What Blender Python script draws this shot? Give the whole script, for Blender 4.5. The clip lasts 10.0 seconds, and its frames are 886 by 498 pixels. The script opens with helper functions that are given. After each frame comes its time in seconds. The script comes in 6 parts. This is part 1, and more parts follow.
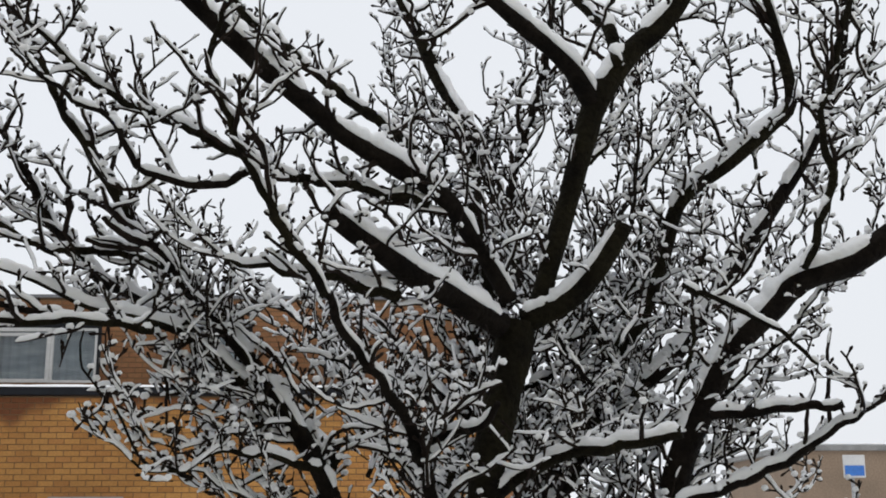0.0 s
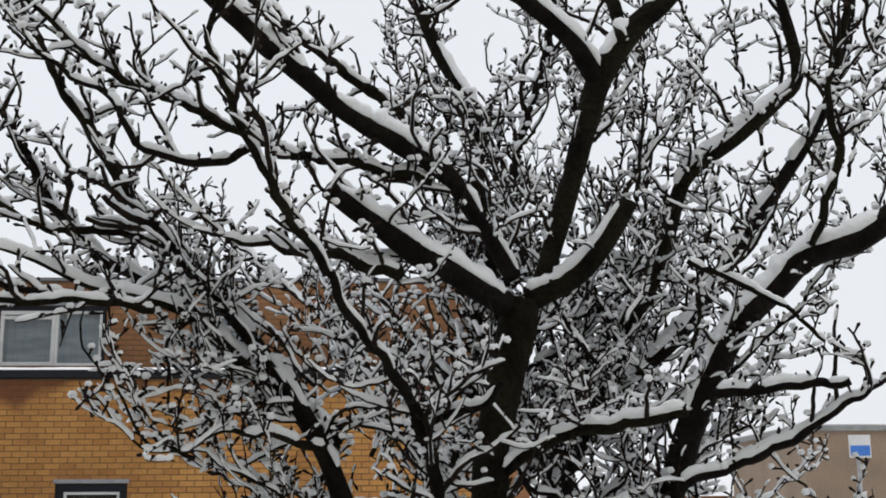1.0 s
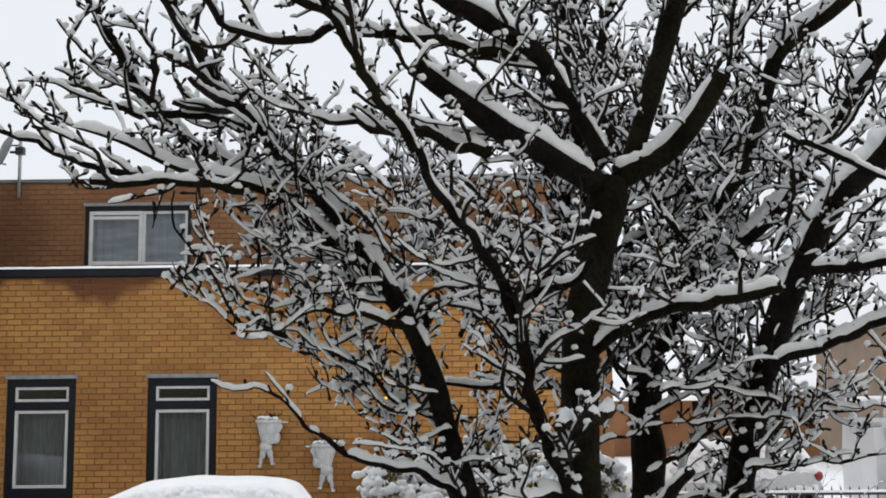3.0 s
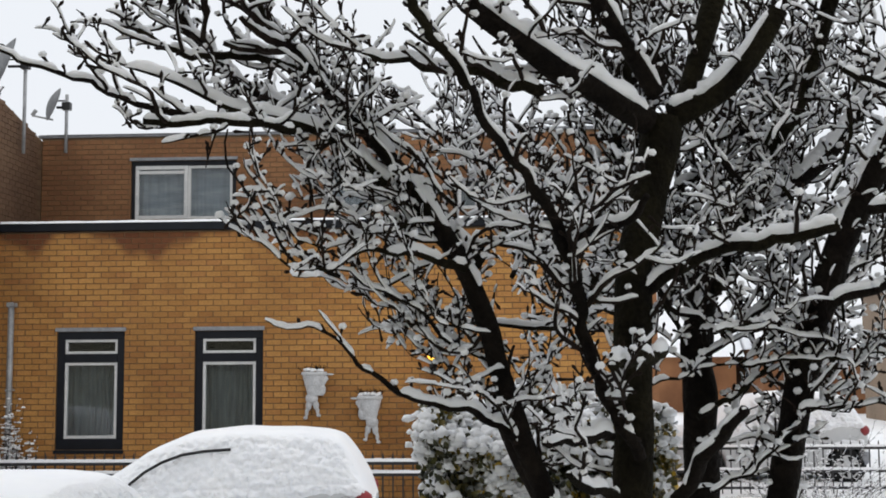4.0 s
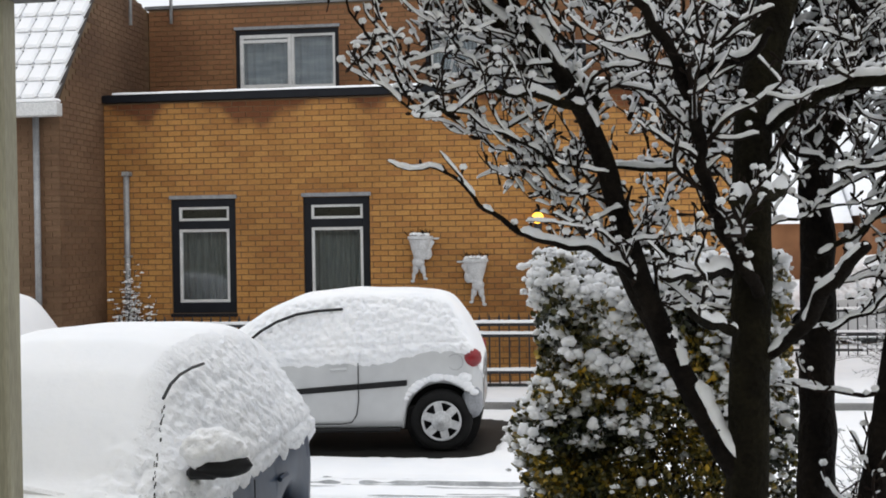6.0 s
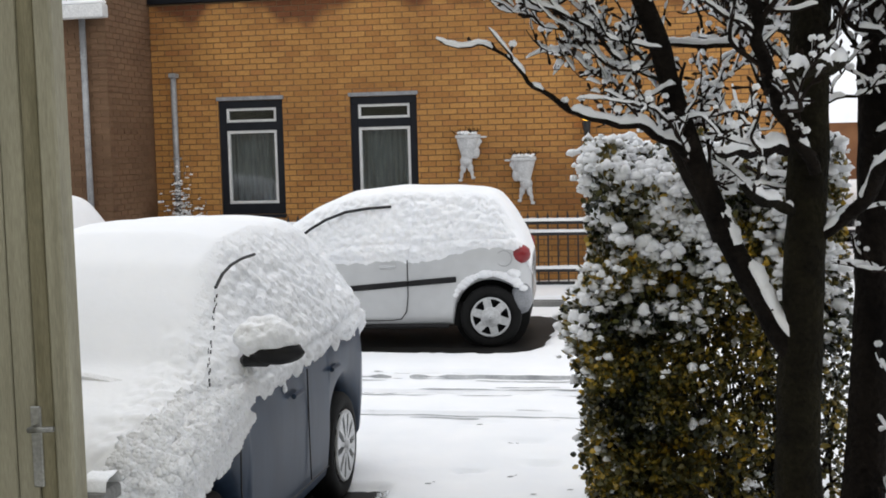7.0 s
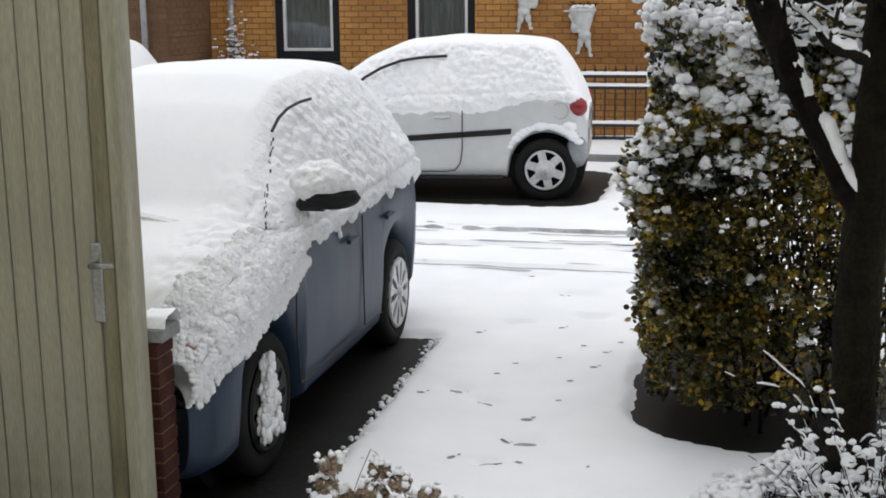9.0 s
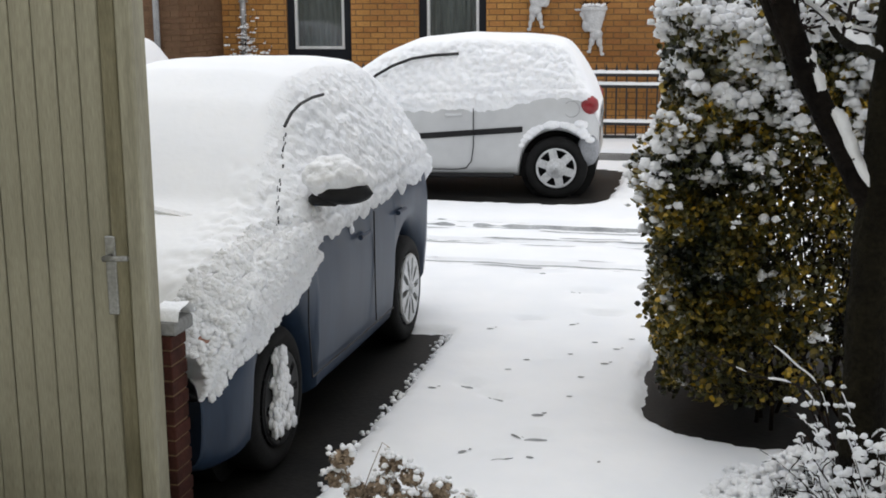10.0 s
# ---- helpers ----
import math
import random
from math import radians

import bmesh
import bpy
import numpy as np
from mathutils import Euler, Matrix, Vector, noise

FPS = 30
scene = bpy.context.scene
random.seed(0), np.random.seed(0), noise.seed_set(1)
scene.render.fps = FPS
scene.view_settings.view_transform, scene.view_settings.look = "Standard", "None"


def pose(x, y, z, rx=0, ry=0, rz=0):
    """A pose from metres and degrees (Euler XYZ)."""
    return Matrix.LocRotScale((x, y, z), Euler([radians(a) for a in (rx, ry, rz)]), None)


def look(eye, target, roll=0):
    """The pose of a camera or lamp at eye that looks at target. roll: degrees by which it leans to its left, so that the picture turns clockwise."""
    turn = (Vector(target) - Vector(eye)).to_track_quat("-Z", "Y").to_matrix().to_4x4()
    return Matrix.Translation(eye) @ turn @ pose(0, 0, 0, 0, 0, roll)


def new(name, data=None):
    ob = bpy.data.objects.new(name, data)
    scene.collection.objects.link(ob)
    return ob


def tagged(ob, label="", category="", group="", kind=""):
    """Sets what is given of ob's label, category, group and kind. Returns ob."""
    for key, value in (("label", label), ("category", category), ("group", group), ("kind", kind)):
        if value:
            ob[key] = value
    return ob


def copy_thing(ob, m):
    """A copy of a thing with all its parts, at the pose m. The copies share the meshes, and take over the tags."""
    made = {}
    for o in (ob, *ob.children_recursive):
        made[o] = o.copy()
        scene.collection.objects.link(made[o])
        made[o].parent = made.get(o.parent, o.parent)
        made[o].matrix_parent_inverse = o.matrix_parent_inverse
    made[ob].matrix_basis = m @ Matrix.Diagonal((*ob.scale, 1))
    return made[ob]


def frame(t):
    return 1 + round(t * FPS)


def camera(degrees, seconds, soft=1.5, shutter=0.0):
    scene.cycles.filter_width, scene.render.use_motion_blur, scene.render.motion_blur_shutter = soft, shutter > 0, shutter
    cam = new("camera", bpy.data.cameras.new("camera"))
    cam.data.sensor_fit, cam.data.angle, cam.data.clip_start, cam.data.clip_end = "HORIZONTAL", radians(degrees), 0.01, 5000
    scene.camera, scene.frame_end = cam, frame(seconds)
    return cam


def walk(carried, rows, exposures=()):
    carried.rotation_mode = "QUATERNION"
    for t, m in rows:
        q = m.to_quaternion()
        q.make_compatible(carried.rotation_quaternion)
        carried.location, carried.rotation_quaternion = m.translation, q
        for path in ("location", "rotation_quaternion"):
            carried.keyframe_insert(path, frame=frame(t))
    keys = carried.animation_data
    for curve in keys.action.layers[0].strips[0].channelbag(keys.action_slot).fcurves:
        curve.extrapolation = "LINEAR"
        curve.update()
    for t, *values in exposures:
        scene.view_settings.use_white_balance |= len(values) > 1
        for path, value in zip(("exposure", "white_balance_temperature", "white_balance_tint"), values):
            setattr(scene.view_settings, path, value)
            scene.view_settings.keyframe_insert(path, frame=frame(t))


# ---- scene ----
cam = camera(40.2, 10.0, 1.8)
PATH = [
    (0, (0.088, 0.849, 2.321), (0.191, 2.795, 2.771), -0.2),
    (0.5, (0.087, 0.872, 2.313), (0.191, 2.819, 2.758), -0.2),
    (1, (0.097, 0.889, 2.313), (0.192, 2.842, 2.735), -0.4),
    (1.5, (0.099, 0.903, 2.309), (0.173, 2.864, 2.695), -0.6),
    (2, (0.096, 0.917, 2.302), (0.136, 2.887, 2.643), -0.8),
    (2.5, (0.084, 0.929, 2.277), (0.085, 2.907, 2.576), -0.7),
    (4, (0.028, 0.957, 2.187), (-0.076, 2.945, 2.38), -0.4),
    (4.5, (0.02, 0.969, 2.168), (-0.124, 2.958, 2.323), -0.6),
    (5, (0.014, 0.986, 2.15), (-0.174, 2.975, 2.259), -0.7),
    (6.5, (-0.049, 0.857, 2.039), (-0.358, 2.831, 1.948), -1.1),
    (7, (-0.049, 0.915, 1.996), (-0.398, 2.877, 1.826), -1.5),
    (7.5, (-0.05, 0.949, 1.958), (-0.432, 2.896, 1.71), -1.8),
    (8, (-0.078, 0.966, 1.957), (-0.481, 2.897, 1.629), -1.2),
    (8.5, (-0.09, 0.972, 1.954), (-0.509, 2.89, 1.571), -0.9),
    (9, (-0.086, 0.953, 1.961), (-0.514, 2.864, 1.555), -0.5),
    (9.5, (-0.084, 0.943, 1.952), (-0.521, 2.851, 1.543), -0.4),
    (10, (-0.09, 0.934, 1.943), (-0.534, 2.841, 1.537), -0.4),
]
walk(cam, [(t, look(eye, target, roll)) for t, eye, target, roll in PATH], exposures=[(0, 0.17), (4.5, 0.26), (8.0, 0.42), (10, 0.42)])

# ---- light ----
world = bpy.data.worlds.new("overcast")
scene.world = world
world.use_nodes = True
wn, wl = world.node_tree.nodes, world.node_tree.links
sky = wn.new("ShaderNodeTexSky")
sky.sky_type, sky.sun_disc = "NISHITA", False
sky.sun_elevation, sky.sun_rotation = radians(28), radians(150)
sky.air_density, sky.dust_density = 1.0, 6.0
veil = wn.new("ShaderNodeMix")
veil.data_type = "RGBA"
veil.inputs["Factor"].default_value = 0.93
veil.inputs["B"].default_value = (7.7, 7.95, 8.35, 1)
wl.new(sky.outputs[0], veil.inputs["A"])
wl.new(veil.outputs["Result"], wn["Background"].inputs[0])
wn["Background"].inputs[1].default_value = 0.1
sun = new("sun", bpy.data.lights.new("sun", "SUN"))
sun.data.energy, sun.data.angle, sun.data.color = 0.6, radians(40), (1.0, 0.97, 0.93)
sun.matrix_world = look((0, 0, 0), (0.15, -0.25, -1.0))

# ---- materials ----
def material(name, rough=0.7, metal=0.0):
    m = bpy.data.materials.new(name)
    m.use_nodes = True
    b = m.node_tree.nodes["Principled BSDF"]
    b.inputs["Roughness"].default_value, b.inputs["Metallic"].default_value = rough, metal
    return m, m.node_tree.nodes, m.node_tree.links, b


def noise_tex(n, l, scale, detail=4.0, coord="Object", stretch=None, dist=0.0):
    tc = n.new("ShaderNodeTexCoord")
    src = tc.outputs[coord]
    if stretch:
        mp = n.new("ShaderNodeMapping")
        mp.inputs["Scale"].default_value = stretch
        l.new(src, mp.inputs[0])
        src = mp.outputs[0]
    t = n.new("ShaderNodeTexNoise")
    t.inputs["Scale"].default_value, t.inputs["Detail"].default_value = scale, detail
    t.inputs["Distortion"].default_value = dist
    l.new(src, t.inputs["Vector"])
    return t.outputs["Fac"]


def ramp(n, l, fac, stops):
    r = n.new("ShaderNodeValToRGB")
    e = r.color_ramp.elements
    while len(e) < len(stops):
        e.new(0.5)
    for k, (p, c) in zip(e, stops):
        k.position, k.color = p, (*c, 1)
    l.new(fac, r.inputs[0])
    return r.outputs[0]


def mix(n, l, fac, a, b, how="MIX"):
    m = n.new("ShaderNodeMix")
    m.data_type, m.blend_type = "RGBA", how
    for s, v in (("Factor", fac), ("A", a), ("B", b)):
        sock = [i for i in m.inputs if i.name == s and i.type in ("VALUE" if s == "Factor" else "RGBA",)][0]
        if isinstance(v, (int, float)):
            sock.default_value = v
        elif isinstance(v, tuple):
            sock.default_value = (*v, 1)
        else:
            l.new(v, sock)
    return [o for o in m.outputs if o.type == "RGBA"][0]


def bump(n, l, b, height, strength, distance):
    k = n.new("ShaderNodeBump")
    k.inputs["Strength"].default_value, k.inputs["Distance"].default_value = strength, distance
    l.new(height, k.inputs["Height"])
    l.new(k.outputs[0], b.inputs["Normal"])


def two_scale(name, c1, c2, coarse, fine, rough=0.7, metal=0.0, bump_d=0.004, strength=0.5, coat=0.0, stretch=None, gloss=0.5, grain=0.28):
    m, n, l, b = material(name, rough, metal)
    big = noise_tex(n, l, coarse, 3, stretch=stretch)
    small = noise_tex(n, l, fine, 5, stretch=stretch)
    col = ramp(n, l, big, [(0.3, c1), (0.7, c2)])
    shade = ramp(n, l, small, [(0.25, (1 - grain,) * 3), (0.75, (1 + grain * 0.4,) * 3)])
    b.inputs["Specular IOR Level"].default_value = gloss
    l.new(mix(n, l, 1.0, col, shade, "MULTIPLY"), b.inputs["Base Color"])
    b.inputs["Coat Weight"].default_value = coat
    if bump_d:
        bump(n, l, b, small, strength, bump_d)
    return m


def snow_material(name, fine, depth, strength=0.6):
    m, n, l, b = material(name, 0.75)
    big, small = noise_tex(n, l, 2.2, 3), noise_tex(n, l, fine, 6)
    col = ramp(n, l, big, [(0.3, (0.84, 0.855, 0.88)), (0.7, (0.905, 0.91, 0.92))])
    l.new(col, b.inputs["Base Color"])
    b.inputs["Subsurface Weight"].default_value = 0.12
    b.inputs["Subsurface Radius"].default_value = (0.02, 0.022, 0.025)
    bump(n, l, b, small, strength, depth)
    return m


def brick_material(name, stops, single_piece=False, island=""):
    m, n, l, b = material(name, 0.85)
    if single_piece is False:
        rnd = n.new("ShaderNodeNewGeometry").outputs["Random Per Island"]
    else:
        rnd = n.new("ShaderNodeObjectInfo").outputs["Random"]
    geo = n.new("ShaderNodeNewGeometry").outputs["Position"]
    col = ramp(n, l, rnd, stops)
    t = n.new("ShaderNodeTexNoise")
    t.inputs["Scale"].default_value, t.inputs["Detail"].default_value = 0.55, 5
    l.new(geo, t.inputs["Vector"])
    stain = ramp(n, l, t.outputs["Fac"], [(0.35, (0.62, 0.55, 0.50)), (0.6, (1.05, 1.03, 1.0))])
    g = n.new("ShaderNodeTexNoise")
    g.inputs["Scale"].default_value, g.inputs["Detail"].default_value = 60, 4
    l.new(geo, g.inputs["Vector"])
    grain = ramp(n, l, g.outputs["Fac"], [(0.3, (0.8, 0.8, 0.8)), (0.7, (1.1, 1.1, 1.1))])
    sep = n.new("ShaderNodeSeparateXYZ")
    l.new(geo, sep.inputs[0])
    seep = n.new("ShaderNodeTexNoise")
    seep.noise_dimensions = "1D"
    seep.inputs["Scale"].default_value, seep.inputs["Detail"].default_value = 0.75, 2
    l.new(sep.outputs["X"], seep.inputs["W"])
    reach = n.new("ShaderNodeMath")
    reach.operation, reach.inputs[1].default_value = "MULTIPLY_ADD", -1.5
    reach.inputs[2].default_value = 4.56
    l.new(seep.outputs["Fac"], reach.inputs[0])
    over = n.new("ShaderNodeMath")
    over.operation = "SUBTRACT"
    l.new(sep.outputs["Z"], over.inputs[0])
    l.new(reach.outputs[0], over.inputs[1])
    damp = ramp(n, l, over.outputs[0], [(0.0, (1, 1, 1)), (0.16, (0.36, 0.24, 0.24))])
    stain = mix(n, l, 1.0, stain, damp, "MULTIPLY") if island == "damp" else stain
    c = mix(n, l, 1.0, mix(n, l, 1.0, col, stain, "MULTIPLY"), grain, "MULTIPLY")
    l.new(c, b.inputs["Base Color"])
    bump(n, l, b, g.outputs["Fac"], 0.5, 0.004)
    return m


SNOW = snow_material("fresh_snow", 45, 0.012)
SNOW_FLAT = snow_material("settled_snow", 16, 0.008, 0.3)
SNOW_ROUGH = snow_material("clumped_snow", 42, 0.016, 0.8)
YELLOW = [(0.0, (0.385, 0.178, 0.047)), (0.35, (0.465, 0.233, 0.063)), (0.7, (0.50, 0.258, 0.073)), (1.0, (0.415, 0.190, 0.056))]
BROWN = [(0.0, (0.262, 0.125, 0.055)), (0.5, (0.325, 0.162, 0.072)), (1.0, (0.285, 0.132, 0.060))]
BRICK, BRICK_ONE = brick_material("ochre_brick", YELLOW, False, "damp"), brick_material("ochre_brick_single", YELLOW, True, "damp")
BRICK_UP = brick_material("orange_brown_brick", BROWN)
BRICK_GABLE = brick_material("dull_brown_brick", [(0.0, (0.145, 0.082, 0.044)), (0.5, (0.185, 0.108, 0.060)), (1.0, (0.16, 0.088, 0.048))])
MORTAR = two_scale("mortar", (0.15, 0.092, 0.047), (0.205, 0.13, 0.07), 3, 60, 0.9)
BARK = two_scale("wet_bark", (0.006, 0.0048, 0.004), (0.017, 0.0132, 0.010), 9, 45, 0.85, bump_d=0.02, strength=1.0, gloss=0.08, grain=0.5)
BARK_GREEN = two_scale("mossy_bark", (0.0065, 0.0055, 0.004), (0.022, 0.019, 0.010), 7, 55, 0.88, bump_d=0.02, strength=1.0, gloss=0.08, grain=0.5)
TWIG = two_scale("twig_bark", (0.010, 0.007, 0.006), (0.026, 0.0175, 0.013), 12, 90, 0.8, bump_d=0.003, gloss=0.1)
PAVING = two_scale("wet_paving", (0.008, 0.008, 0.0075), (0.019, 0.0175, 0.0155), 2.5, 40, 0.6, gloss=0.25, grain=0.5)
NAVY = two_scale("black_blue_paint", (0.004, 0.005, 0.009), (0.008, 0.010, 0.015), 6, 80, 0.5, bump_d=0.001, gloss=0.25)
WHITE = two_scale("white_paint", (0.62, 0.63, 0.63), (0.74, 0.74, 0.73), 5, 70, 0.4, bump_d=0.001)
LEAD = two_scale("grey_lead", (0.22, 0.23, 0.25), (0.33, 0.34, 0.36), 7, 60, 0.6, bump_d=0.002)
CURTAIN = two_scale("grey_net_curtain", (0.12, 0.135, 0.135), (0.21, 0.23, 0.225), 4, 30, 0.9, stretch=(6, 6, 1))
# Upper curtain: pale bluish bands put the pane's reflections into its colour.
NET_REFLECT = two_scale("net_curtain_with_reflection", (0.20, 0.24, 0.27), (0.36, 0.41, 0.44), 2.5, 22, 0.9, stretch=(1, 1, 5))
# Room walls near-black: the unlit interior's shade is put into the colour.
ROOM = two_scale("room_shade", (0.03, 0.03, 0.03), (0.06, 0.055, 0.05), 2, 20, 0.9)
ZINC = two_scale("zinc", (0.30, 0.31, 0.32), (0.45, 0.46, 0.47), 5, 50, 0.5, 0.3, bump_d=0.002)
TILE = two_scale("dark_roof_tile", (0.05, 0.045, 0.045), (0.09, 0.08, 0.075), 5, 60, 0.7)
IRON = two_scale("black_iron", (0.012, 0.013, 0.015), (0.025, 0.026, 0.028), 9, 70, 0.5)
PLASTER = two_scale("white_plaster", (0.50, 0.51, 0.52), (0.66, 0.67, 0.68), 12, 60, 0.8)
CREAM = two_scale("weathered_cream_paint", (0.30, 0.28, 0.20), (0.41, 0.385, 0.28), 1.6, 24, 0.6, bump_d=0.003, stretch=(9, 9, 0.8))
CREAM_DK = two_scale("grimy_cream_paint", (0.17, 0.15, 0.085), (0.30, 0.27, 0.17), 3, 30, 0.7, bump_d=0.003, stretch=(7, 7, 0.8))
STEEL = two_scale("dull_steel", (0.30, 0.30, 0.28), (0.42, 0.42, 0.40), 12, 80, 0.4, 0.8, bump_d=0.001)
RED_BRICK = two_scale("dark_red_brick", (0.035, 0.013, 0.010), (0.075, 0.026, 0.018), 9, 70, 0.85, gloss=0.2)
CONCRETE = two_scale("concrete", (0.20, 0.20, 0.195), (0.30, 0.30, 0.29), 4, 60, 0.85)
SILVER = two_scale("silver_white_car_paint", (0.50, 0.51, 0.52), (0.58, 0.59, 0.595), 1.2, 9, 0.30, 0.1, bump_d=0, coat=0.3, grain=0.06)
SLATE = two_scale("slate_blue_car_paint", (0.012, 0.026, 0.054), (0.024, 0.044, 0.080), 1.5, 12, 0.5, 0.0, bump_d=0, coat=0.1, gloss=0.4, grain=0.15, stretch=(5, 5, 0.8))
RUBBER = two_scale("tyre_rubber", (0.006, 0.006, 0.006), (0.012, 0.012, 0.012), 8, 60, 0.8, gloss=0.2)
TRIM = two_scale("black_plastic", (0.006, 0.006, 0.007), (0.012, 0.012, 0.013), 8, 60, 0.5, bump_d=0.001, gloss=0.3)
HUBCAP = two_scale("silver_wheel_cover", (0.50, 0.51, 0.52), (0.62, 0.63, 0.64), 9, 60, 0.4, 0.3, bump_d=0)
LAMP_RED = two_scale("red_lens", (0.17, 0.006, 0.010), (0.30, 0.012, 0.018), 9, 60, 0.3, coat=0.1, bump_d=0)
LAMP_AMBER = two_scale("orange_lens", (0.34, 0.15, 0.10), (0.50, 0.27, 0.20), 9, 60, 0.2, coat=0.5, bump_d=0)
SLUSH = two_scale("wet_slush", (0.16, 0.165, 0.17), (0.34, 0.35, 0.36), 14, 60, 0.5)
PRESSED = two_scale("pressed_snow", (0.34, 0.35, 0.36), (0.52, 0.53, 0.54), 5, 40, 0.6, bump_d=0.006)
DRY = two_scale("dried_flower", (0.26, 0.19, 0.13), (0.40, 0.31, 0.22), 20, 80, 0.9)
TAN = two_scale("tan_render", (0.23, 0.17, 0.12), (0.30, 0.22, 0.155), 1, 20, 0.9)
BLUE = two_scale("blue_sign", (0.03, 0.16, 0.55), (0.04, 0.2, 0.62), 4, 30, 0.4, bump_d=0)


def leaf_material(name, stops):
    m, n, l, b = material(name, 0.4)
    rnd = n.new("ShaderNodeNewGeometry").outputs["Random Per Island"]
    c = ramp(n, l, rnd, stops)
    # Noise patches: yellow leaf clusters, with shade of the hollows put into colour.
    clump_shade = ramp(n, l, noise_tex(n, l, 3.2, 3), [(0.40, (0.22, 0.30, 0.36)), (0.64, (1.9, 1.65, 1.1))])
    l.new(mix(n, l, 1.0, c, clump_shade, "MULTIPLY"), b.inputs["Base Color"])
    return m


LEAF = leaf_material("variegated_leaf_with_shade", [(0.0, (0.026, 0.030, 0.011)), (0.5, (0.068, 0.068, 0.020)), (0.78, (0.18, 0.14, 0.026)), (1.0, (0.42, 0.31, 0.045))])
GLASS, gn, gl, gb = material("window_glass", 0.03)
gb.inputs["Base Color"].default_value = (0.85, 0.9, 0.92, 1)
gb.inputs["Transmission Weight"].default_value, gb.inputs["IOR"].default_value = 1.0, 1.5
GLASS_CAR, gn, gl, gb = material("dark_car_glass", 0.05)
gb.inputs["Base Color"].default_value = (0.02, 0.025, 0.03, 1)
GLOW, gn, gl, gb = material("lamp_glow", 0.4)
gb.inputs["Base Color"].default_value = (1, 0.62, 0.1, 1)
gb.inputs["Emission Color"].default_value, gb.inputs["Emission Strength"].default_value = (1.0, 0.55, 0.06, 1), 1.7


# ---- mesh helpers ----
def mesh_of(name, verts, faces, mats, smooth=False, index=None):
    me = bpy.data.meshes.new(name)
    me.from_pydata([tuple(map(float, v)) for v in verts], [], [tuple(int(i) for i in f) for f in faces])
    for m in mats if isinstance(mats, (list, tuple)) else [mats]:
        me.materials.append(m)
    if smooth:
        me.polygons.foreach_set("use_smooth", [True] * len(me.polygons))
    if index is not None:
        me.polygons.foreach_set("material_index", index)
    me.update()
    return me


def part(name, bm, mat, parent=None, label="", smooth=False):
    """Links a bmesh as one mesh object under a thing or a part."""
    me = bpy.data.meshes.new(name)
    bm.to_mesh(me)
    bm.free()
    me.materials.append(mat)
    if smooth:
        me.polygons.foreach_set("use_smooth", [True] * len(me.polygons))
    ob = new(name, me)
    ob.parent = parent
    return tagged(ob, label)


def put_mesh(name, me, parent=None, label=""):
    ob = new(name, me)
    ob.parent = parent
    return tagged(ob, label)


def box(bm, x0, x1, y0, y1, z0, z1, bevel=0.0):
    r = bmesh.ops.create_cube(bm, size=1, matrix=Matrix.Translation(((x0 + x1) / 2, (y0 + y1) / 2, (z0 + z1) / 2)) @ Matrix.Diagonal((x1 - x0, y1 - y0, z1 - z0, 1)))
    if bevel:
        es = list({e for v in r["verts"] for e in v.link_edges})
        bmesh.ops.bevel(bm, geom=es, offset=bevel, segments=1, affect="EDGES")
    return bm


def boxes(*args, bevel=0.0):
    bm = bmesh.new()
    for a in args:
        box(bm, *a, bevel=bevel)
    return bm


def rod(bm, a, b, r, r2=None, sides=8):
    a, b = Vector(a), Vector(b)
    d = b - a
    m = Matrix.Translation((a + b) / 2) @ d.to_track_quat("Z", "Y").to_matrix().to_4x4()
    bmesh.ops.create_cone(bm, cap_ends=True, segments=sides, radius1=r, radius2=r if r2 is None else r2, depth=d.length, matrix=m)
    return bm


def ball(bm, c, r, sx=1, sy=1, sz=1, sub=2):
    bmesh.ops.create_icosphere(bm, subdivisions=sub, radius=r, matrix=Matrix.Translation(c) @ Matrix.Diagonal((sx, sy, sz, 1)))
    return bm


def thing(name, label, category, m=None, group="", kind=""):
    ob = new(name)
    if m is not None:
        ob.matrix_world = m
    return tagged(ob, label, category, group, kind)


def ragged(x, y, z=0.0, s=1.0):
    return noise.noise(Vector((x * s, y * s, z * s)))


def blob(verts, faces, c, r, squash, seed, rings=4, n=7):
    """A lump of snow, uneven and flat below."""
    b = len(verts)
    for i in range(rings + 1):
        a = math.pi * i / rings
        for k in range(n):
            t = 2 * math.pi * k / n
            q = Vector((math.sin(a) * math.cos(t), math.sin(a) * math.sin(t), math.cos(a)))
            w = r * (1 + 0.6 * noise.noise(q * 1.4 + Vector((seed, seed * 0.7, 0))))
            verts.append((c.x + q.x * w, c.y + q.y * w, c.z + q.z * w * (squash if q.z > 0 else squash * 0.5)))
    for i in range(rings):
        for k in range(n):
            faces.append((b + i * n + k, b + i * n + (k + 1) % n, b + (i + 1) * n + (k + 1) % n, b + (i + 1) * n + k))


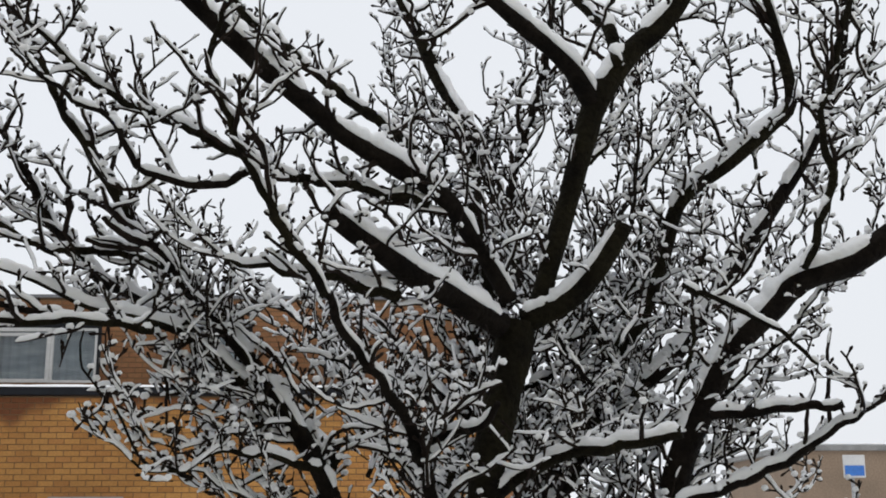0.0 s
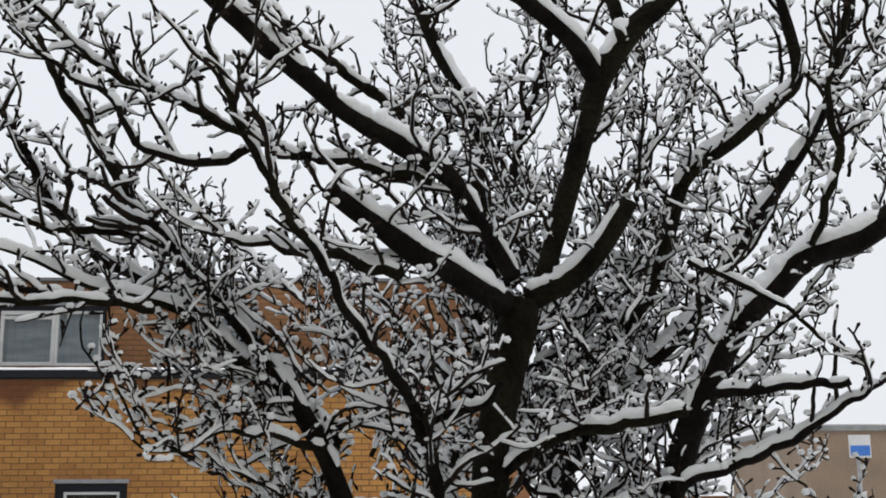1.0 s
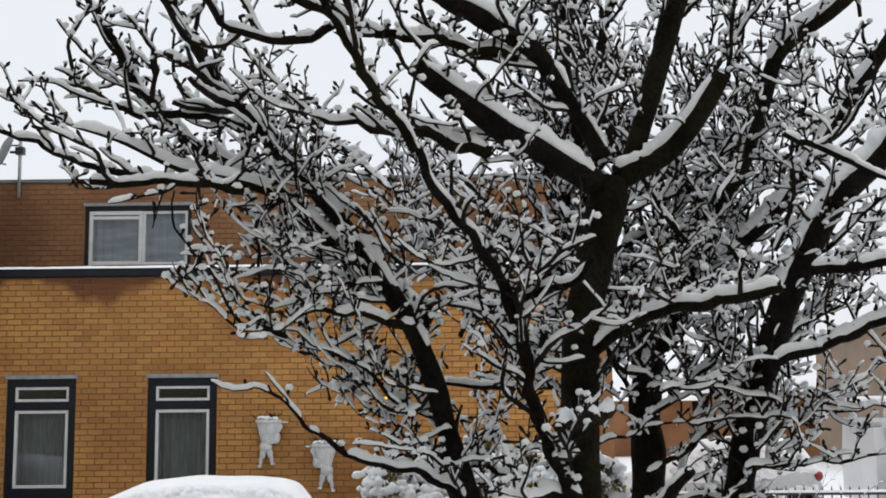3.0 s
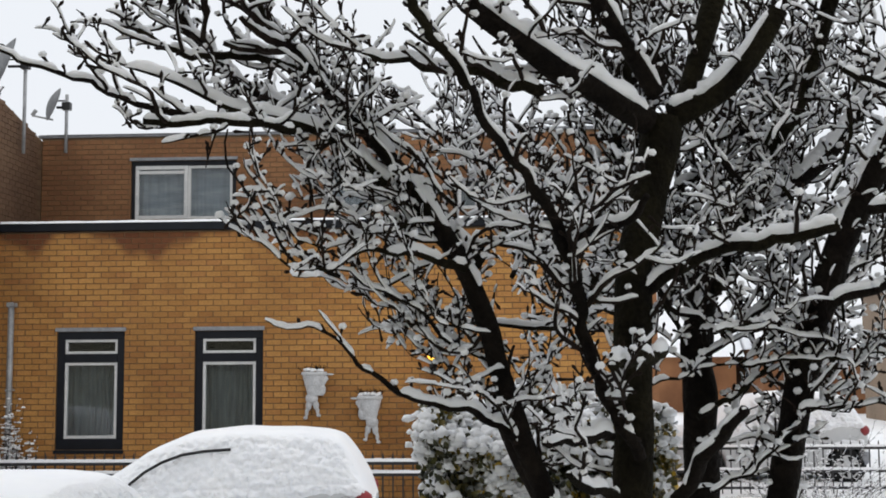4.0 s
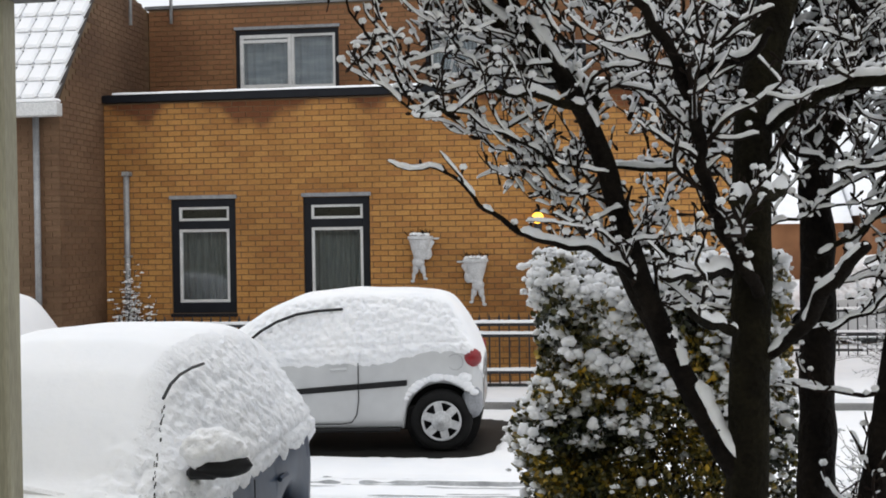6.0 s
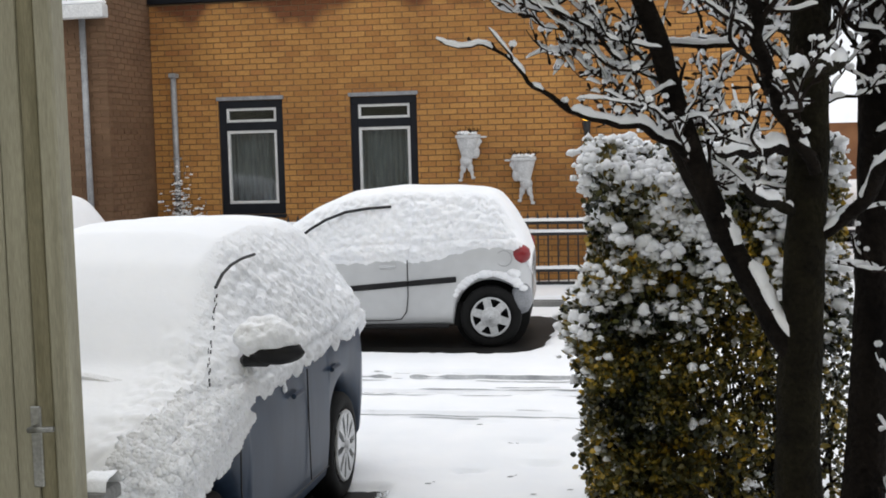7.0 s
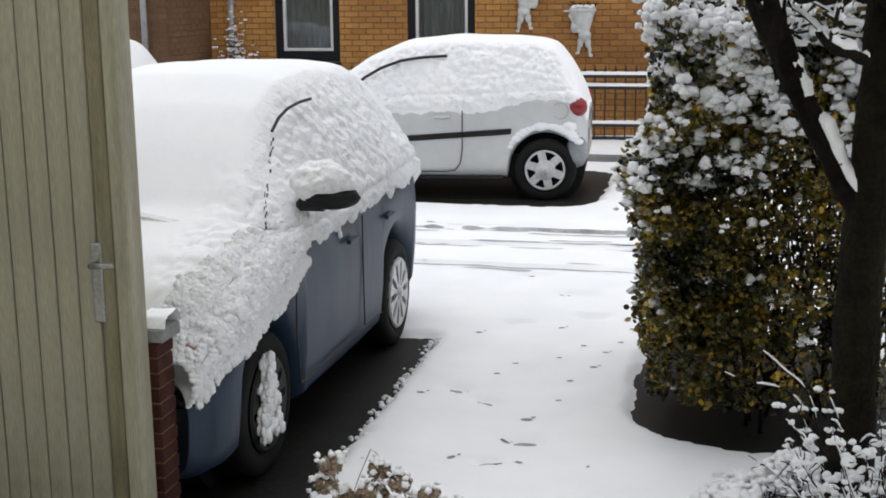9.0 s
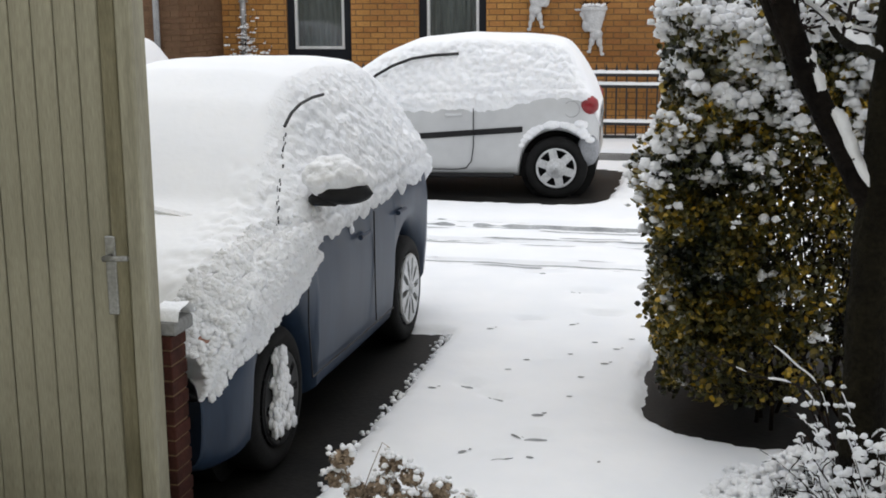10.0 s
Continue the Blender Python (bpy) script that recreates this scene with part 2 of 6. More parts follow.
class Tubes:
    """Gathers many tapered tubes into one mesh."""
    def __init__(self):
        self.v, self.f = [], []

    def add(self, pts, radii, sides, heights=None, cap=True, lumps=0.0):
        n, base = len(pts), len(self.v)
        ref = Vector((0.31, 0.17, 0.93)).normalized() if heights is None else Vector((0, 0, 1))
        for i in range(n):
            d = (pts[min(i + 1, n - 1)] - pts[max(i - 1, 0)])
            d = d.normalized() if d.length > 1e-7 else Vector((0, 0, 1))
            a = ref - d * ref.dot(d)
            if a.length < 0.05:
                a = Vector((1, 0, 0)) - d * d.x
            a.normalize()
            b = d.cross(a)
            ra, rb = (radii[i] if heights is None else heights[i]), radii[i]
            for k in range(sides):
                t = 2 * math.pi * k / sides
                q = pts[i] + a * (ra * math.cos(t) * (0.16 if heights and math.cos(t) < 0 else 1)) + b * (rb * math.sin(t))
                if lumps:
                    q = pts[i] + (q - pts[i]) * (1 + lumps * noise.noise(q * 42) + lumps * 0.6 * noise.noise(q * 95))
                self.v.append(q)
        for i in range(n - 1):
            for k in range(sides):
                p = base + i * sides
                self.f.append((p + k, p + (k + 1) % sides, p + sides + (k + 1) % sides, p + sides + k))
        if cap:
            self.f.append(tuple(base + k for k in range(sides))[::-1])
            self.f.append(tuple(base + (n - 1) * sides + k for k in range(sides)))

    def mesh(self, name, mat):
        return mesh_of(name, self.v, self.f, mat, True)


def eased(points, step):
    """Catmull-Rom through (x, y, z, r) points."""
    p = [np.array(q, float) for q in points]
    p = [2 * p[0] - p[1]] + p + [2 * p[-1] - p[-2]]
    out = []
    for i in range(1, len(p) - 2):
        k = max(2, int(np.linalg.norm(p[i + 1][:3] - p[i][:3]) / step))
        for j in range(k):
            t = j / k
            out.append(0.5 * (2 * p[i] + (p[i + 1] - p[i - 1]) * t + (2 * p[i - 1] - 5 * p[i] + 4 * p[i + 1] - p[i + 2]) * t * t + (3 * p[i] - p[i - 1] - 3 * p[i + 1] + p[i + 2]) * t ** 3))
    out.append(p[-2])
    return [Vector(q[:3]) for q in out], [max(0.003, float(q[3])) for q in out]


rng = random.Random(7)

# ---- unseen pale wall added behind the camera to cut sky light ----
sky_block = part("unseen_wall_south", boxes((-14, 14, -0.2, 0.25, -0.2, 5.2)), CREAM)
tagged(sky_block, "unseen pale wall added behind the viewer to block sky light", "wall", kind="structure")

# ---- ground ----
def ground_z(y):
    if y < 8.5:
        return -0.12
    if y < 12.3:
        return -0.12 + 0.17 * (y - 8.5) / 3.8
    return 0.05 if y < 14.95 else 0.17


def inside(x, y, x0, x1, y0, y1, r):
    """Signed distance to a rounded rectangle, negative inside."""
    qx, qy = abs(x - (x0 + x1) / 2) - (x1 - x0) / 2 + r, abs(y - (y0 + y1) / 2) - (y1 - y0) / 2 + r
    return math.hypot(max(qx, 0), max(qy, 0)) + min(max(qx, qy), 0) - r


def axis(parts):
    out = []
    for a, b, step in parts:
        out += list(np.arange(a, b, step))
    return out + [parts[-1][1]]


def sheet(xs, ys, height):
    nx = len(xs)
    verts = [(x, y, height(x, y)) for y in ys for x in xs]
    faces = [(j * nx + i, j * nx + i + 1, (j + 1) * nx + i + 1, (j + 1) * nx + i) for j in range(len(ys) - 1) for i in range(nx - 1)]
    return verts, faces


def ground_height(x, y):
    return ground_z(y)


gv, gf = sheet([-400, -60, -12, -4, 0, 4, 12, 60, 400], [-60, 0, 4, 8.5, 10.4, 12.3, 14.949, 14.95, 17, 60, 400, 2500], ground_height)
ground = put_mesh("ground", mesh_of("ground", gv, gf, PAVING))
tagged(ground, "dark wet paving and road under the snow", "ground", kind="structure")

TRACKS = ((11.12, 0.07), (10.93, 0.06), (10.45, 0.05), (9.75, 0.04))
DENTS = ((-1.37, 7.00, 0.075, 0.045, -0.5), (-1.18, 6.83, 0.10, 0.04, -0.5), (-0.90, 6.30, 0.09, 0.06, 0.2), (-1.02, 6.02, 0.07, 0.04, 0.4), (-0.95, 9.10, 0.14, 0.05, 0.0), (-1.35, 9.55, 0.16, 0.05, 0.1), (-0.80, 8.60, 0.12, 0.05, 0.1), (-1.25, 8.40, 0.10, 0.04, 0.2))


def snow_height(x, y):
    far = ground_z(y)
    n1 = ragged(x, y, 0, 1.3) * 0.012 + ragged(x, y, 5, 5) * 0.006
    depth = 0.045 + n1
    if -6 < x < 4 and 4 < y < 15.5:
        w = ragged(x, y, 3, 3) * 0.035 + ragged(x, y, 9, 12) * 0.03 + ragged(x, y, 2, 26) * 0.012
        d = min(inside(x, y, -3.75, -1.70, 4.2, 8.02, 0.08),
                inside(x, y, -5.3, -1.12, 11.95, 14.5, 0.4),
                inside(x, y, -0.44, 1.0, 6.42, 8.2, 0.5)) + w
        depth *= min(1.0, max(-0.3, d / 0.05))
        for ty, tw in TRACKS:
            k = abs(y - ty + 0.02 * ragged(x, 0, 2, 0.8)) / tw
            if k < 1:
                depth -= (0.044 + 0.035 * ragged(x * 0.9, y * 6, 4, 1.6)) * min(1.0, 1.6 * (1 - k * k))
        for px, py, ln, wd, turned in DENTS:
            if abs(x - px) < 0.3 and abs(y - py) < 0.3:
                u, v = (x - px) * math.cos(turned) + (y - py) * math.sin(turned), (y - py) * math.cos(turned) - (x - px) * math.sin(turned)
                depth -= 0.034 * math.exp(-(u / ln) ** 4 - (v / wd) ** 4)
    return far + depth


sv, sf = sheet(axis([(-60, -12, 8), (-12, -4.2, 0.3), (-4.2, 1.6, 0.035), (1.6, 4.5, 0.15), (4.5, 14, 1.5), (14, 60, 8)]),
               axis([(-30, 3, 6), (3, 4.6, 0.2), (4.6, 12.6, 0.035), (12.6, 14.8, 0.08), (14.8, 15.1, 0.03), (15.1, 17, 0.2), (17, 30, 1.5), (30, 60, 6)]), snow_height)
snow_ground = put_mesh("snow_cover", mesh_of("snow_cover", sv, sf, SNOW_FLAT, True))
tagged(snow_ground, "thin fresh snow lying over driveway, road and pavement", "snow", kind="structure")
tv, tf = [], []
for ty, tw in TRACKS:
    b = len(tv)
    for i, x in enumerate(np.arange(-6, 4.01, 0.2)):
        yy = ty - 0.02 * ragged(x, 0, 2, 0.8)
        tv += [(x, yy - tw, ground_z(yy) + 0.007), (x, yy + tw, ground_z(yy) + 0.007)]
        if i:
            tf.append((b + 2 * i - 2, b + 2 * i - 1, b + 2 * i + 1, b + 2 * i))
for row in range(26):
    ty = 9.55 + 0.065 * row + 0.03 * ragged(row, 3.0, 8)
    if min(abs(ty - t0) for t0, _ in TRACKS) > 0.16:
        continue
    run = 0
    for x in np.arange(-3.2, 1.6, 0.04):
        half = 0.016 * min(1.0, 2.6 * (ragged(x * 1.3, row * 1.7, 11) + ragged(x * 6, row * 2.3, 12) * 0.4 - 0.02))
        if half <= 0.001:
            run = 0
            continue
        yy = ty - 0.02 * ragged(x, 0, 2, 0.8)
        tv += [(x, yy - half, snow_height(x, yy - half) + 0.003), (x, yy + half, snow_height(x, yy + half) + 0.003)]
        if run:
            k = len(tv)
            tf.append((k - 4, k - 2, k - 1, k - 3))
        run += 1
slush = put_mesh("tyre_track_slush", mesh_of("tyre_track_slush", tv, tf, PRESSED))
tagged(slush, "grey pressed slush in the tyre tracks", "snow", kind="structure")
fv, ff = sheet([-700, -60, 60, 700], [-200, -30, 60, 400, 2500], lambda x, y: 0.25)
ff = [f for k, f in enumerate(ff) if k not in (4,)]
far_snow = put_mesh("far_snow", mesh_of("far_snow", fv, ff, SNOW_FLAT))
tagged(far_snow, "snow-covered ground in the distance", "snow", kind="structure")

kerb = thing("kerb", "concrete kerb edge between road and snowy pavement", "kerb", kind="structure")
for k in range(18):
    part("kerb_stone", box(bmesh.new(), -9 + k * 0.8, -9 + k * 0.8 + 0.79, 14.90, 14.97, 0.0, 0.165 + 0.004 * (k % 3), 0.008), CONCRETE, kerb)

# ---- the yellow brick house ----
FY, UY, WX0, WX1 = 16.6, 18.3, -6.8, 1.7
COURSE, PITCH = 0.075, 0.2


def brick_wall(courses_from, courses_to, x0, x1, y, holes, mat, pick=None):
    """Running-bond bricks standing proud of the mortar: (single brick slots, one mesh of the rest)."""
    verts, faces, single = [], [], []
    for c in range(courses_from, courses_to):
        z0, z1 = c * COURSE + 0.005, (c + 1) * COURSE - 0.005
        x = x0 - (PITCH / 2 if c % 2 else 0)
        while x < x1:
            spans = [(max(x + 0.005, x0), min(x + PITCH - 0.005, x1))]
            for hx0, hx1, hz0, hz1 in holes:
                if z1 > hz0 + 0.01 and z0 < hz1 - 0.01:
                    cut = []
                    for a, b in spans:
                        if b <= hx0 or a >= hx1:
                            cut.append((a, b))
                        else:
                            if a < hx0 - 0.02:
                                cut.append((a, hx0))
                            if b > hx1 + 0.02:
                                cut.append((hx1, b))
                    spans = cut
            for a, b in spans:
                if b - a < 0.02:
                    continue
                if pick and pick(a, z0) and b - a > 0.185 and len(single) < 300:
                    single.append(((a + b) / 2, z0))
                    continue
                j = rng.uniform(-0.0015, 0.0015)
                k = len(verts)
                e = 0.003
                verts += [(a, y, z0), (b, y, z0), (b, y, z1), (a, y, z1),
                          (a + e, y - 0.008 + j, z0 + e), (b - e, y - 0.008 + j, z0 + e), (b - e, y - 0.008 + j, z1 - e), (a + e, y - 0.008 + j, z1 - e)]
                faces += [(k + 4, k + 5, k + 6, k + 7), (k, k + 1, k + 5, k + 4), (k + 1, k + 2, k + 6, k + 5), (k + 2, k + 3, k + 7, k + 6), (k + 3, k, k + 4, k + 7)]
            x += PITCH
    return single, mesh_of("bricks", verts, faces, mat)


def wall_with_holes(x0, x1, y0, y1, z0, z1, holes):
    """A wall along x, pieced round its openings."""
    bm = bmesh.new()
    xs = sorted({x0, x1, *(h[0] for h in holes), *(h[1] for h in holes)})
    zs = sorted({z0, z1, *(h[2] for h in holes), *(h[3] for h in holes)})
    at = {}

    def vert(i, k, y):
        if (i, k, y) not in at:
            at[i, k, y] = bm.verts.new((xs[i], y, zs[k]))
        return at[i, k, y]

    def full(i, k):
        if not (0 <= i < len(xs) - 1 and 0 <= k < len(zs) - 1):
            return False
        cx, cz = (xs[i] + xs[i + 1]) / 2, (zs[k] + zs[k + 1]) / 2
        return not any(h[0] < cx < h[1] and h[2] < cz < h[3] for h in holes)

    for i in range(len(xs) - 1):
        for k in range(len(zs) - 1):
            if not full(i, k):
                continue
            for y in (y0, y1):
                bm.faces.new([vert(i, k, y), vert(i + 1, k, y), vert(i + 1, k + 1, y), vert(i, k + 1, y)])
            for di, dk, p, q in ((-1, 0, (i, k), (i, k + 1)), (1, 0, (i + 1, k), (i + 1, k + 1)), (0, -1, (i, k), (i + 1, k)), (0, 1, (i, k + 1), (i + 1, k + 1))):
                if not full(i + di, k + dk):
                    bm.faces.new([vert(*p, y0), vert(*q, y0), vert(*q, y1), vert(*p, y1)])
    bmesh.ops.recalc_face_normals(bm, faces=bm.faces)
    return bm


LOW = [(-5.87, -4.97, 1.14, 2.67), (-4.04, -3.14, 1.14, 2.67)]
UP = [(-5.46, -3.90, 4.36, 5.22), (-2.62, -1.75, 4.45, 5.17), (-0.72, -0.30, 4.45, 4.85)]
house = thing("yellow_brick_house", "flat-roofed house of ochre yellow brick with snow on its ledge", "house")
wall_low = part("wall", wall_with_holes(WX0, WX1, FY, FY + 0.25, 0.0, 3.99, LOW), MORTAR, house, "ochre brick ground floor wall")
wall_up = part("wall", wall_with_holes(WX0, WX1, UY, UY + 0.25, 3.9, 5.58, UP), MORTAR, house, "orange-brown brick upper wall set back")
part("side_wall", boxes((WX1, WX1 + 0.25, FY - 0.008, UY + 6, 0, 3.99), (WX1, WX1 + 0.25, UY - 0.008, UY + 6, 3.99, 5.58)), BRICK_UP, house)
part("back_wall", boxes((WX0, WX1 + 0.25, UY + 6, UY + 6.25, 0, 5.58)), BRICK_UP, house)
part("roof", boxes((WX0 - 0.05, WX1 + 0.3, UY - 0.04, UY + 6.3, 5.585, 5.625)), LEAD, house)
part("ledge", boxes((WX0 + 0.002, WX1 + 0.28, FY - 0.07, UY, 3.995, 4.10), bevel=0.008), NAVY, house, "black fascia along the ledge")


def lumpy_slab(x0, x1, y0, y1, z0, h, step=0.06, seed=0):
    """Snow lying along an edge: soft, uneven top."""
    xs, n = np.arange(x0, x1 + step, step), 7
    verts, faces = [], []
    for i, x in enumerate(xs):
        for k in range(n):
            a = math.pi * k / (n - 1)
            w = 1 + 0.25 * ragged(x, k * 0.3, seed, 3) + 0.15 * ragged(x, k, seed, 11)
            verts.append((x, (y0 + y1) / 2 - math.cos(a) * (y1 - y0) / 2, z0 + h * w * math.sin(a) ** 0.6 if 0 < k < n - 1 else z0))
        if i:
            b = i * n
            faces += [(b - n + k, b + k, b + k + 1, b - n + k + 1) for k in range(n - 1)]
    return verts, faces


put_mesh("ledge_snow", mesh_of("ledge_snow", *lumpy_slab(WX0 + 0.15, WX1 + 0.28, FY - 0.08, FY + 0.4, 4.10, 0.045), SNOW, True), house)
put_mesh("roof_snow", mesh_of("roof_snow", *lumpy_slab(WX0, WX1 + 0.3, UY - 0.07, UY + 3, 5.622, 0.06), SNOW, True), house)

single, me = brick_wall(2, 53, WX0, WX1, FY, LOW, BRICK, lambda x, z: -4.97 < x < -2.2 and 2.62 < z < 3.9)
tagged(put_mesh("bricks", me, wall_low), kind="stuff")
_, me_up = brick_wall(55, 74, WX0, WX1, UY, UP, BRICK_UP)
tagged(put_mesh("bricks", me_up, wall_up), kind="stuff")


def sash(parent, x0, x1, z0, z1, y, t, name="sash"):
    s = part(name, boxes((x0, x1, y, y + 0.05, z0, z0 + t), (x0, x1, y, y + 0.05, z1 - t, z1), (x0, x0 + t, y, y + 0.05, z0 + t, z1 - t), (x1 - t, x1, y, y + 0.05, z0 + t, z1 - t), bevel=0.004), WHITE, parent, "white sash")
    g = part("pane", boxes((x0 + t - 0.004, x1 - t + 0.004, y + 0.02, y + 0.028, z0 + t - 0.004, z1 - t + 0.004)), GLASS, s)
    g.visible_shadow = False


def curtain(parent, x0, x1, z0, z1, y, waves=9, mat=None):
    n = 90
    verts, faces = [], []
    for i in range(n + 1):
        u = i / n
        for z in (z0, z1):
            verts.append((x0 + u * (x1 - x0), y + 0.02 * math.sin(u * waves * 6.28 + 1.5 * math.sin(u * 9)) + (0.008 * ragged(u * 20, z)), z))
        if i:
            faces.append((2 * i - 2, 2 * i, 2 * i + 1, 2 * i - 1))
    put_mesh("curtain", mesh_of("curtain", verts, faces, mat or CURTAIN, True), parent)


def tall_window(x0, x1, z0, z1):
    w = thing("window", "tall window with black-blue frame, white sashes and net curtains", "window", group="ground floor windows", kind="structure")
    y = FY + 0.02
    part("window_frame", boxes((x0 + 0.002, x1 - 0.002, y, y + 0.1, z0, z0 + 0.14), (x0 + 0.002, x1 - 0.002, y, y + 0.1, z1 - 0.1, z1), (x0 + 0.002, x0 + 0.10, y, y + 0.1, z0 + 0.14, z1 - 0.1),
                               (x1 - 0.10, x1 - 0.002, y, y + 0.1, z0 + 0.14, z1 - 0.1), (x0 + 0.1, x1 - 0.1, y, y + 0.1, z1 - 0.40, z1 - 0.29), bevel=0.004), NAVY, w)
    part("window_sill", boxes((x0 - 0.01, x1 + 0.01, FY - 0.05, FY + 0.02, z0 - 0.05, z0 - 0.005), bevel=0.005), NAVY, w)
    part("lintel", boxes((x0 - 0.02, x1 + 0.02, FY - 0.025, FY + 0.02, z1 + 0.004, z1 + 0.055), bevel=0.004), LEAD, w, "grey lead strip over the frame")
    sash(w, x0 + 0.1, x1 - 0.1, z1 - 0.29, z1 - 0.1, y + 0.012, 0.035)
    sash(w, x0 + 0.1, x1 - 0.1, z0 + 0.14, z1 - 0.40, y + 0.012, 0.04)
    curtain(w, x0 + 0.05, x1 - 0.05, z0 + 0.1, z1 - 0.35, FY + 0.2)
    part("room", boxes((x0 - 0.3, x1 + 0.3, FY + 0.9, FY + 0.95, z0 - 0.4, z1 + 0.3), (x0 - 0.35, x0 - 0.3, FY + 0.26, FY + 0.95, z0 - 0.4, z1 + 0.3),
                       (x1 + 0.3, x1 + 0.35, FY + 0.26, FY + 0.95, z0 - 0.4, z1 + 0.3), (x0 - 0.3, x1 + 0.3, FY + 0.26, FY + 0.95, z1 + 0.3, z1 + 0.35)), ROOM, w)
    return w


for h in LOW:
    tall_window(*h)


def upper_window(x0, x1, z0, z1, split):
    w = thing("window", "wide upper window with black outer frame and white sashes", "window", kind="structure")
    y = UY + 0.02
    part("window_frame", boxes((x0 + 0.002, x1 - 0.002, y, y + 0.1, z1 - 0.07, z1), (x0 + 0.002, x0 + 0.06, y, y + 0.1, z0, z1 - 0.07), (x1 - 0.06, x1 - 0.002, y, y + 0.1, z0, z1 - 0.07), bevel=0.004), NAVY, w)
    part("lintel", boxes((x0 - 0.02, x1 + 0.02, UY - 0.025, UY + 0.02, z1 + 0.004, z1 + 0.05), bevel=0.004), LEAD, w)
    if split:
        xm = (x0 + x1) / 2 + 0.03
        sash(w, x0 + 0.06, xm + 0.03, z0, z1 - 0.07, y - 0.01, 0.055)
        part("vent_strip", boxes((x0 + 0.115, xm - 0.03, y - 0.005, y + 0.04, z1 - 0.19, z1 - 0.145)), WHITE, w)
        sash(w, xm + 0.03, x1 - 0.06, z0, z1 - 0.07, y + 0.01, 0.04)
    else:
        sash(w, x0 + 0.06, x1 - 0.06, z0, z1 - 0.07, y, 0.05)
    curtain(w, x0 + 0.05, x1 - 0.05, z0, z1 - 0.1, UY + 0.2, 11, NET_REFLECT)
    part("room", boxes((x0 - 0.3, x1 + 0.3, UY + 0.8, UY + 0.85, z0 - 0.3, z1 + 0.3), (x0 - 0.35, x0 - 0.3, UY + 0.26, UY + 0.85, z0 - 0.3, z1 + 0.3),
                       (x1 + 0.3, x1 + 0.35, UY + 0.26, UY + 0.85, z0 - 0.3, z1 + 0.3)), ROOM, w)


upper_window(*UP[0], True)
upper_window(*UP[1], False)
upper_window(*UP[2], False)

# ---- rain pipes, wall lamp, planters ----
pipe = thing("rain_pipe", "grey zinc rain pipe on the brick wall", "pipe")
bm = rod(bmesh.new(), (-6.46, FY - 0.09, 0.15), (-6.46, FY - 0.09, 3.0), 0.04, sides=14)
part("pipe", bm, ZINC, pipe, smooth=True)
part("collar", boxes((-6.51, -6.41, FY - 0.14, FY, 3.0, 3.06), bevel=0.008), ZINC, pipe)
part("clamp", boxes((-6.505, -6.415, FY - 0.13, FY, 1.9, 1.93), bevel=0.008), ZINC, pipe)

lamp = thing("wall_lamp", "black wall lantern with a glowing yellow globe", "lamp")
bm = bmesh.new()
rod(bm, (-0.92, FY - 0.01, 2.16), (-0.92, FY - 0.14, 2.16), 0.014)
rod(bm, (-0.92, FY - 0.14, 2.14), (-0.92, FY - 0.14, 2.26), 0.045, 0.06, 10)
part("bracket", bm, IRON, lamp)
part("back_plate", boxes((-0.96, -0.88, FY - 0.03, FY - 0.009, 2.08, 2.28), bevel=0.004), IRON, lamp)
part("lamp_cap", rod(bmesh.new(), (-0.92, FY - 0.14, 2.41), (-0.92, FY - 0.14, 2.46), 0.07, 0.02, 10), IRON, lamp)
part("globe", ball(bmesh.new(), (-0.92, FY - 0.14, 2.34), 0.078), GLOW, lamp, "glowing yellow globe", True)


